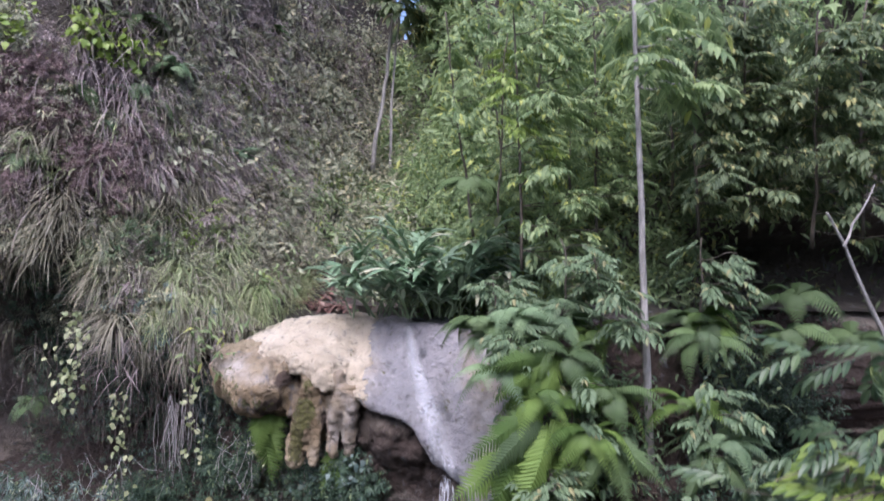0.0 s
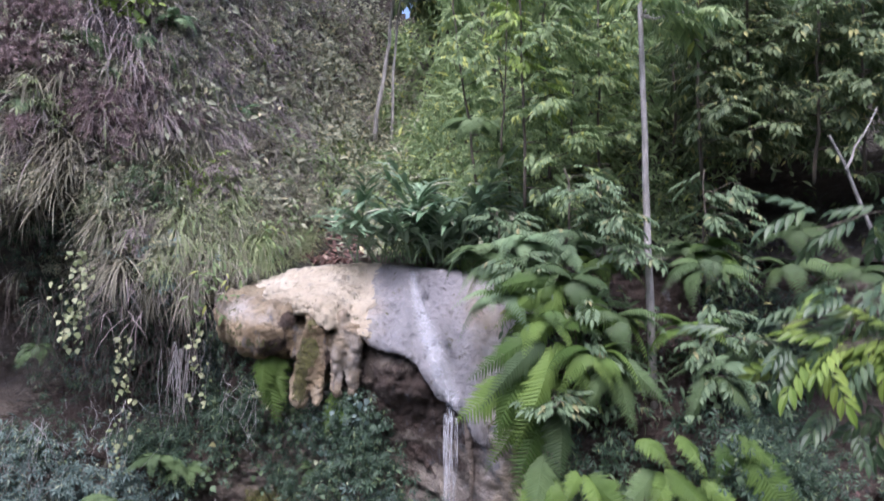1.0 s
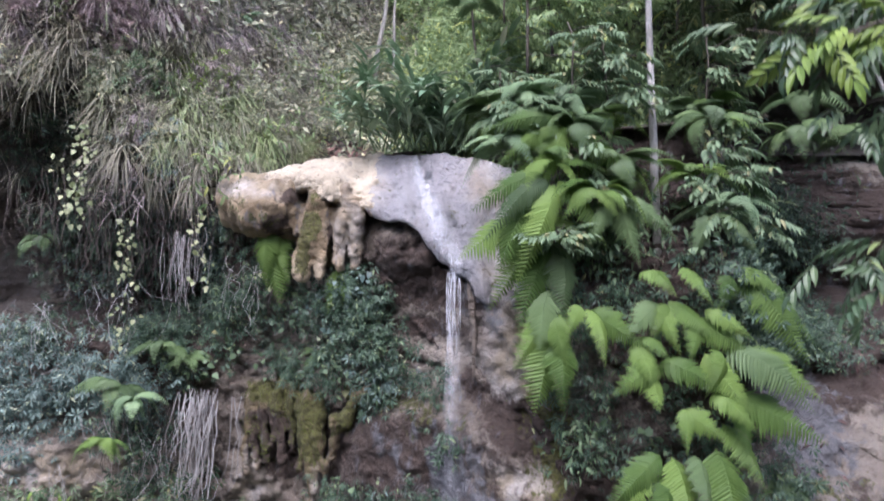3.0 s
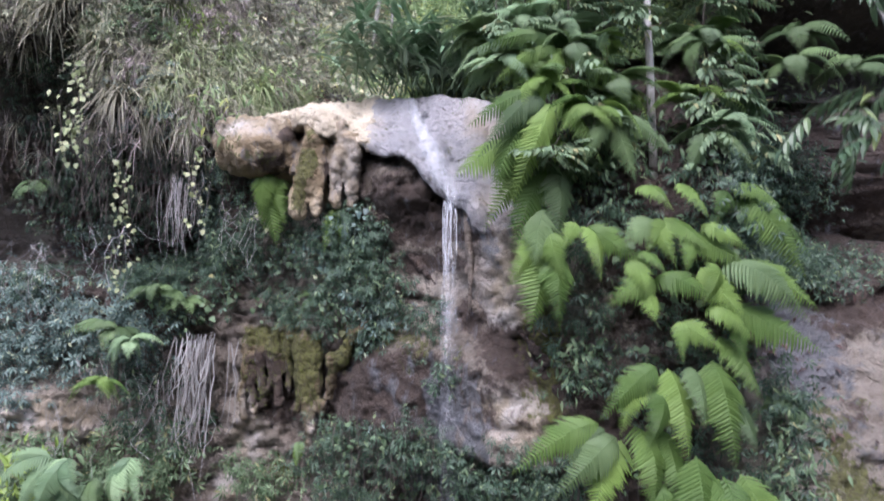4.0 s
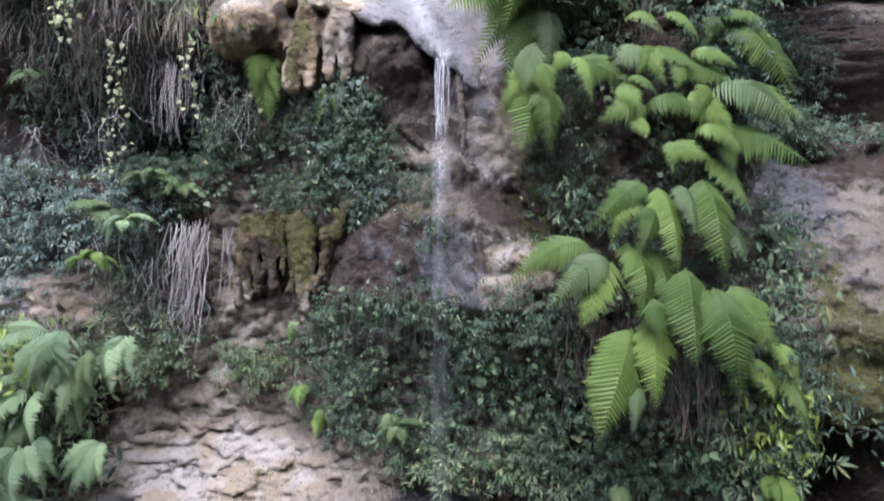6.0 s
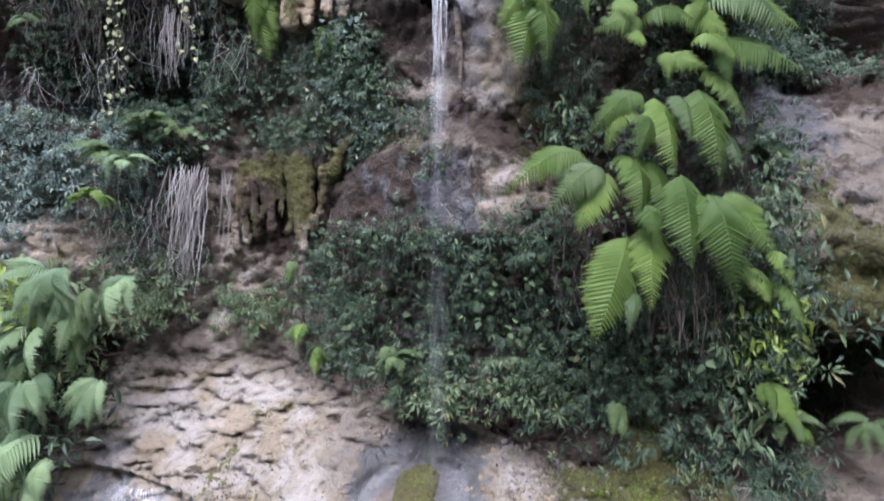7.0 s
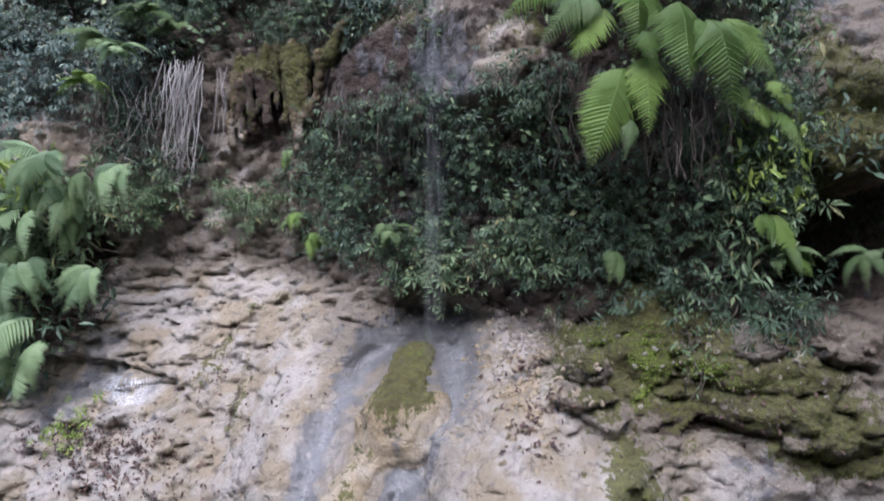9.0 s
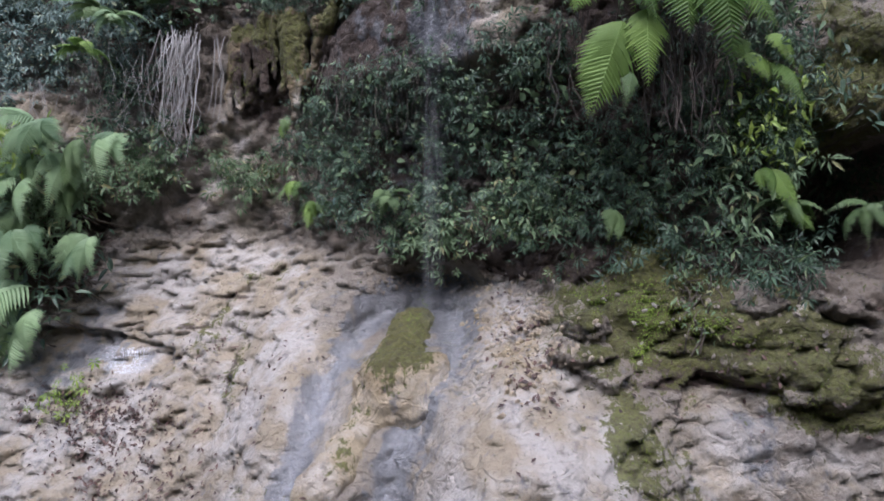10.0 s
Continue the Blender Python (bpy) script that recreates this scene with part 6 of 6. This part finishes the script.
n = 260
c = np.column_stack([uni(-7.2, -4.6, n), uni(11.2, 12.3, n), uni(8.3, 10.7, n)])
c = c[RNG.random(n) < 0.35 + 0.25 * (c[:, 2] - 8.3)]
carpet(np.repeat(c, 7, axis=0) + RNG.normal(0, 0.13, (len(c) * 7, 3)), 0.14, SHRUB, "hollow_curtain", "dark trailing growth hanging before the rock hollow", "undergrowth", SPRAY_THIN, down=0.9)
# More dark leaves, added to deepen shade over the hollow's floor.
carpet(np.concatenate([clumped(4.5, 8.0, 1.4, 0.28, 480, 8, wall_y, 0.25, 0.14), clumped(3.4, 8.6, 0.6, 0.5, 90, 8, wall_y, 0.4, 0.15), clumped(4.7, 8.9, 1.3, 0.6, 260, 8, wall_y, 0.35, 0.16)]), 0.13, SHRUB, "bank_growth", "dark low leaves added to deepen the shade over the hollow's earth", "undergrowth", SPRAY)
for x, z in ((-1.95, 4.4), (-0.6, 4.2), (-1.65, 4.1), (3.2, 4.2), (3.5, 3.9), (-2.1, 5.3), (1.9, 3.85)):
    y = float(wall_y(np.array(x), np.array(z))) - 0.42
    hanging_fern(*[((x + 0.05 * k, y, z), (x + 0.05 * k + RNG.uniform(-0.1, 0.1), y, z - RNG.uniform(0.1, 0.26))) for k in (-1, 0, 1)], material=FERN if x < -1.5 or x > 3 else FERN_DARK, width=0.8, label="small hanging fern among the dark shrubs")

# ---- hanging roots and vines ----
def strands(name, label, tops, n, length, material, width, radius=0.006, sway=0.05, lean=0.0):
    root = empty(name, tops[0], label=label, category="roots", group="hanging roots")
    for i in range(n):
        a = np.array(tops[RNG.integers(len(tops))]) + RNG.normal(0, 1, 3) * (width, 0.08, 0.08)
        child("root", np_mesh("root", *tube(wander(a, a + (RNG.normal(lean, 0.04), -0.1, -length * RNG.uniform(0.5, 1.1)), 7, sway), np.linspace(radius, radius * 0.5, 7) * RNG.uniform(0.5, 1.3), 4), material), root)
    return root


strands("hanging_roots", "pale grey dead fronds hanging in a curtain", [(-3.86, 10.35, 6.72), (-3.66, 10.35, 6.66)], 70, 1.5, ROOT, 0.18, 0.009, 0.09, -0.12)
strands("hanging_roots", "pale thin roots hanging under the grass", [(-4.03, 10.4, 9.16)], 40, 1.1, ROOT, 0.15, 0.005, 0.06)
strands("hanging_roots", "sparse thin grey strands hanging over the shrubs", [(-5.53, 9.6, 5.82), (-4.9, 9.8, 6.5), (-4.28, 9.9, 6.18), (-3.74, 10, 5.6), (-6.01, 9.9, 8.16), (-5.06, 10, 8.42), (-3.05, 10, 8.75)], 90, 1.1, ROOT, 0.25, 0.0035, 0.2)
strands("hanging_roots", "brown roots hanging in the hollow", [(-5.65, 10.5, 9.63), (-4.6, 10.5, 9.18), (-4.83, 10.4, 6.55)], 70, 1.2, ROOT_BROWN, 0.4, 0.006, 0.12)
strands("hanging_roots", "thin grey-brown stems hanging from the grass", [(-6.05, 10.2, 9.74), (-5.2, 10.2, 9.83), (-4.47, 10.3, 9.67), (-3.52, 10.3, 9.59)], 60, 0.9, ROOT_BROWN, 0.4, 0.005, 0.12)
strands("hanging_roots", "dark thin stems hanging across the rock hollow", [(-6.6, 10.5, 10.2), (-5.8, 10.5, 10.2), (-5.2, 10.4, 10.0), (-4.7, 10.4, 9.8)], 45, 1.9, ROOT_BROWN, 0.3, 0.005, 0.15)
strands("hanging_roots", "dark roots hanging below the ferns", [(2.3, 6.5, 5.61), (1.63, 6.7, 5.78), (2.6, 6.4, 5.45)], 70, 1.0, ROOT_BROWN, 0.15, 0.007, 0.12)

strands("hanging_roots", "thin grey strands hanging under the rock shelf", [(-1.24, 9, 6.04), (-0.61, 8.6, 5.95), (0.46, 8.4, 5.9), (-0.17, 8.4, 5.98)], 80, 1.0, ROOT_BROWN, 0.25, 0.006, 0.08)


def vine(a, b, n, size, label):
    root = empty("vine", a, label=label, category="vine", group="hanging vines")
    path = wander(a, b, 14, 0.12)
    child("stem", np_mesh("stem", *tube(path, 0.006, 4), ROOT_BROWN), root)
    idx = RNG.integers(0, 14, n)
    p = path[idx] + RNG.normal(0, 0.06, (n, 3)) * (1.3, 1, 1)
    child("leaves", np_mesh("leaves", *fuse(HEART, p, RNG.normal(0, 0.4, (n, 3)) + (0, -0.5, -0.7), RNG.normal(0, 0.3, (n, 3)) + (0, -1, 0.5), size * uni(0.6, 1.2, n)), PALE_LEAF), root)


for a, b, n in (((-4.97, 9.2, 10.68), (-5.14, 9.3, 9.39), 40), ((-5.24, 9.2, 10.3), (-5.28, 9.2, 9.37), 12), ((-4.77, 9.9, 9.45), (-4.85, 9.9, 7.55), 34), ((-3.76, 10.1, 9.48), (-3.72, 10.1, 8.46), 20), ((-2.59, 10, 9.05), (-2.51, 10, 8.46), 26)):
    vine(a, b, int(n * 1.7), 0.085, "trailing vine with pale cream-green heart leaves")

# ---- water ----
from mathutils.bvhtree import BVHTree
ROCKS = [BVHTree.FromObject(bpy.data.objects[n], bpy.context.evaluated_depsgraph_get()) for n in [o.name for o in bpy.data.objects if o.name.startswith("outcrop")] + ["cliff", "mossy_column", "block", "underside", "slab", "boulder", "hillside", "plateau"]]


def face_y(x, z, start=4.0):
    """The front of the rock at x, z."""
    hits = [t.ray_cast(Vector((x, start, z)), Vector((0, 1, 0)), 20)[0] for t in ROCKS]
    return min((h.y for h in hits if h), default=float(wall_y(np.array(x), np.array(z))))


def film(name, path, widths, label, cover=0.8, cols=9):
    """A film of water running down the rock along (x, z) places."""
    p = np.array(path, float)
    t = np.linspace(0, len(p) - 1, 40)
    cx, cz, w = (np.interp(t, range(len(p)), q) for q in (p[:, 0], p[:, 1], widths))
    v, c = [], []
    for x, z, wd in zip(cx, cz, w):
        for j in range(cols):
            u = j / (cols - 1) * 2 - 1
            q = x + u * wd / 2
            v.append((q, face_y(q, z) - 0.02, z)), c.append(cover * (1 - u * u))
    a = (np.arange(39)[:, None] * cols + np.arange(cols - 1)).ravel()
    return tagged(new(name, np_mesh(name, v, np.column_stack([a, a + cols, a + cols + 1, a + 1]), WATER, cover=c, smooth=True)), label, "water", kind="structure")


def ribbon(points, widths, cover):
    p = np.array(points, float)
    v = np.empty((len(p) * 3, 3))
    for j, s in enumerate((-0.5, 0, 0.5)):
        v[j::3] = p + np.column_stack([np.asarray(widths) * s, -0.02 * (1 - abs(2 * s)) * np.ones(len(p)), 0 * p[:, 0]])
    a = (np.arange(len(p) - 1)[:, None] * 3 + np.arange(2)).ravel()
    c = np.repeat(cover, 3) * np.tile((0.5, 1, 0.5), len(p))
    return v, np.column_stack([a, a + 3, a + 4, a + 1]), c


lip = np.array((0.05, 8.25, 8.64))
fall = empty("waterfall", (lip[0], 8.2, 3.0), label="thin white waterfall dropping from the ledge in strands", category="waterfall")
drops = np.random.default_rng(3)
for i, s in enumerate((-1.6, -0.9, -0.2, 0.5, 1.5, 0.0, -1.2, 1.0, -0.5, 0.3, 2.2)):
    x0, x1 = lip[0] + 0.035 * s, lip[0] - 0.03 + 0.055 * s
    start, end = lip[2] + drops.uniform(0.0, 0.25) - 0.08 * abs(s), 2.55 if i < 5 else drops.uniform(5.5, 7.6)
    z = np.linspace(start, end, 26)
    drop = np.clip((start - z) / 5.5, 0, 1)
    pts = np.column_stack([x0 + (x1 - x0) * drop ** 0.5 + 0.012 * np.sin(5 * z + i), 8.22 - 0.1 * drop ** 0.5 + 0.03 * np.full(26, s), z])
    v, f, c = ribbon(pts, 0.012 + 0.022 * drops.random() + 0.09 * drop, 0.9 * np.exp(-6.0 * drop) + 0.045)
    child("strand", np_mesh("strand", v, f, WATER, cover=c, smooth=True), fall)
film("slab_water", [(-0.5, 10.38), (-0.42, 10.0), (-0.26, 9.6), (-0.08, 9.2), (0.06, 8.85), (0.09, 8.6)], [0.12, 0.2, 0.3, 0.36, 0.28, 0.2], "white water sliding down the grey slab", 0.7)
film("slab_trickle", [(-0.55, 10.3), (-0.6, 9.9), (-0.5, 9.5), (-0.4, 9.3)], [0.4, 0.6, 0.6, 0.5], "thin sheet of water over the grey slab", 0.12)
film("stream_water", [(-0.6, 2.65), (-0.87, 2.45), (-1.06, 2.15), (-1.25, 1.85), (-1.34, 1.5), (-1.4, 1.2), (-1.5, 0.8)], [0.35, 0.4, 0.45, 0.45, 0.45, 0.4, 0.4], "shallow stream running down beside the boulder", 0.3)
film("stream_water", [(0.2, 2.7), (0.28, 2.45), (0.2, 2.2), (-0.1, 1.85), (-0.29, 1.55), (-0.38, 1.2), (-0.45, 0.8)], [0.4, 0.35, 0.3, 0.35, 0.4, 0.4, 0.4], "shallow stream running down past the boulder", 0.25)
film("trickle_water", [(-4.4, 2.05), (-4.35, 1.9), (-4.2, 1.75)], [1.1, 1.0, 0.6], "pale shallow water in the rock alcove", 0.95)


# ---- loose stones ----
def stone(k):
    """A small angular stone about 1 across."""
    g = (1 + 5 ** 0.5) / 2
    v = unit(np.array([(0, a, b * g) for a in (-1, 1) for b in (-1, 1)] + [(a, b * g, 0) for a in (-1, 1) for b in (-1, 1)] + [(b * g, 0, a) for a in (-1, 1) for b in (-1, 1)], float))
    bm = bmesh.new()
    for q in v * np.random.default_rng(k).uniform(0.35, 0.6, (12, 1)) * (1.2, 0.9, 0.7):
        bm.verts.new(q)
    bmesh.ops.convex_hull(bm, input=bm.verts)
    bm.verts.index_update()
    tris = [[q.index for q in f.verts] for f in bm.faces]
    out = np.array([q.co[:] for q in bm.verts]), np.array(tris)
    bm.free()
    return out


def scree(cx, cz, rx, rz, n, size, material, label):
    sets = []
    for k in range(3):
        x, z = cx + rx * RNG.normal(0, 0.5, n // 3), cz + rz * RNG.normal(0, 0.5, n // 3)
        p = [(a, face_y(a, b) + 0.01, b) for a, b in zip(x, z)]
        sets.append(fuse(stone(k), p, RNG.normal(0, 1, (n // 3, 3)), RNG.normal(0, 1, (n // 3, 3)), size * uni(0.3, 1.4, n // 3)))
    v, f = merge(*sets)
    tagged(new("scree", np_mesh("scree", v, f, material, np.column_stack([np.zeros((len(v), 3)), np.full(len(v), 0.6)]))), label, "stones", kind="stuff")


scree(1.0, 2.5, 0.45, 0.5, 360, 0.075, OCHRE, "crumbly tan stones and bits on the slope beside the stream")
scree(2.8, 2.75, 1.7, 0.4, 150, 0.055, ROCK, "crumbly weathered bits on the mossy crag")
scree(0.0, 3.0, 1.4, 0.15, 200, 0.06, ROCK, "small stones along the foot of the shrubs")

# ---- moss cushions ----
n = 17000
pick = np.array([q for q in MOSS if q[4] >= 0.5])
which = RNG.choice(len(pick), n, p=pick[:, 2] * pick[:, 3] / (pick[:, 2] * pick[:, 3]).sum())
x, z = pick[which, 0] + pick[which, 2] * RNG.normal(0, 0.5, n), pick[which, 1] + pick[which, 3] * RNG.normal(0, 0.5, n)
keep = fbm(x, x * 0, z, 5.0) > -0.1
x, z = x[keep], z[keep]
p = np.array([(q, face_y(q, r) + 0.01, r) for q, r in zip(x, z)])
stuff("moss", [fuse(LEAF, p, RNG.normal(0, 0.6, p.shape) + (0, -0.7, -0.3), RNG.normal(0, 0.4, p.shape) + (0, -0.5, 0.9), 0.022 * uni(0.6, 1.6, len(p)))], MOSS_LEAF, "soft green and olive moss on the damp rock", "moss")


# ---- fallen leaves ----
def litter(name, cx, cz, rx, rz, n, size, material, label):
    x, z = cx + rx * RNG.normal(0, 0.5, n), cz + rz * RNG.normal(0, 0.5, n)
    p = [(a, face_y(a, b) - 0.012, b) for a, b in zip(x, z)]
    stuff(name, [fuse(LEAF, p, RNG.normal(0, 1, (n, 3)) + (0, -0.6, 0), RNG.normal(0, 0.25, (n, 3)) + (0, -0.6, 0.8), size * uni(0.5, 1.3, n))], material, label, "leaves")


litter("fallen_leaves", -4.3, 1.3, 1.3, 0.35, 800, 0.07, LITTER_DARK, "dark dead leaves lying on the pale rock")
litter("fallen_leaves", 0.95, 2.4, 0.35, 0.6, 260, 0.07, LITTER_DARK, "dead leaves and bits on the scree")
litter("fallen_leaves", 4.0, 6.8, 0.5, 0.9, 70, 0.09, LITTER_DARK, "dead leaves caught on the leaning rock face")
litter("fallen_leaves", -3.8, 0.8, 1.3, 0.4, 420, 0.07, LITTER_DARK, "dark dead leaves lying on the lower pale rock")
litter("fallen_leaves", 4.5, 8.0, 1.2, 0.4, 800, 0.1, LITTER_DARK, "dark dead leaves in the hollow under the trees")
litter("fallen_leaves", 2.8, 2.4, 1.2, 0.7, 160, 0.06, LITTER_DARK, "dead leaves and bits on the mossy crags")
litter("fallen_leaves", -2.5, 2.0, 1.4, 0.9, 200, 0.06, LITTER_DARK, "scattered dead leaves on the flowstone")
n = 520
x, z = uni(-2.6, -1.6, n), 10.45 + 0.75 * RNG.random(n) ** 1.3
p = [(a, face_y(a, b) - 0.03, b) for a, b in zip(x, z)]
stuff("red_leaf_litter", [fuse(LEAF, p, RNG.normal(0, 1, (n, 3)) * (1, 1, 0.3), RNG.normal(0, 0.3, (n, 3)) + (0, -0.5, 1), 0.15 * uni(0.6, 1.3, n))], LITTER, "reddish fallen leaves on the shelf behind the ledge", "leaves")

# pale grass on the back of the ledge and across the shelf
n = 3600
x, z = uni(-3.9, -2.5, 70), uni(10.4, 11.0, 70)
tuft = np.array([(q, face_y(q, r) + 0.02, r) for q, r in zip(x, z)])
p = tuft[RNG.integers(0, 70, n)] + RNG.normal(0, 0.05, (n, 3))
stuff("ledge_grass", [fuse(BLADE, p, RNG.normal(0, 0.5, (n, 3)) + (0, -0.4, 0.6), np.tile((0, -0.3, 1.0), (n, 1)), 0.42 * uni(0.5, 1.3, n))], PALE_LEAF, "pale dry grass along the back of the ledge", "grass")
n = 8000
pick = np.array([(2.15, 2.8, 0.2, 0.28), (2.65, 2.7, 0.2, 0.14), (2.1, 2.42, 0.1, 0.1), (1.75, 2.95, 0.2, 0.1), (-0.2, 2.65, 0.16, 0.16)])
which = RNG.choice(5, n, p=(0.42, 0.22, 0.1, 0.12, 0.14))
x, z = pick[which, 0] + pick[which, 2] * RNG.normal(0, 0.6, n), pick[which, 1] + pick[which, 3] * RNG.normal(0, 0.6, n)
keep = fbm(x, x * 0, z, 6.0) > -0.12
p = np.array([(q, face_y(q, r) + 0.008, r) for q, r in zip(x[keep], z[keep])])
stuff("fresh_moss", [fuse(LEAF, p, RNG.normal(0, 0.6, p.shape) + (0, -0.7, -0.3), RNG.normal(0, 0.4, p.shape) + (0, -0.5, 0.9), 0.02 * uni(0.6, 1.6, len(p)))], MOSS_BRIGHT, "fresh bright green moss on the damp crag", "moss")
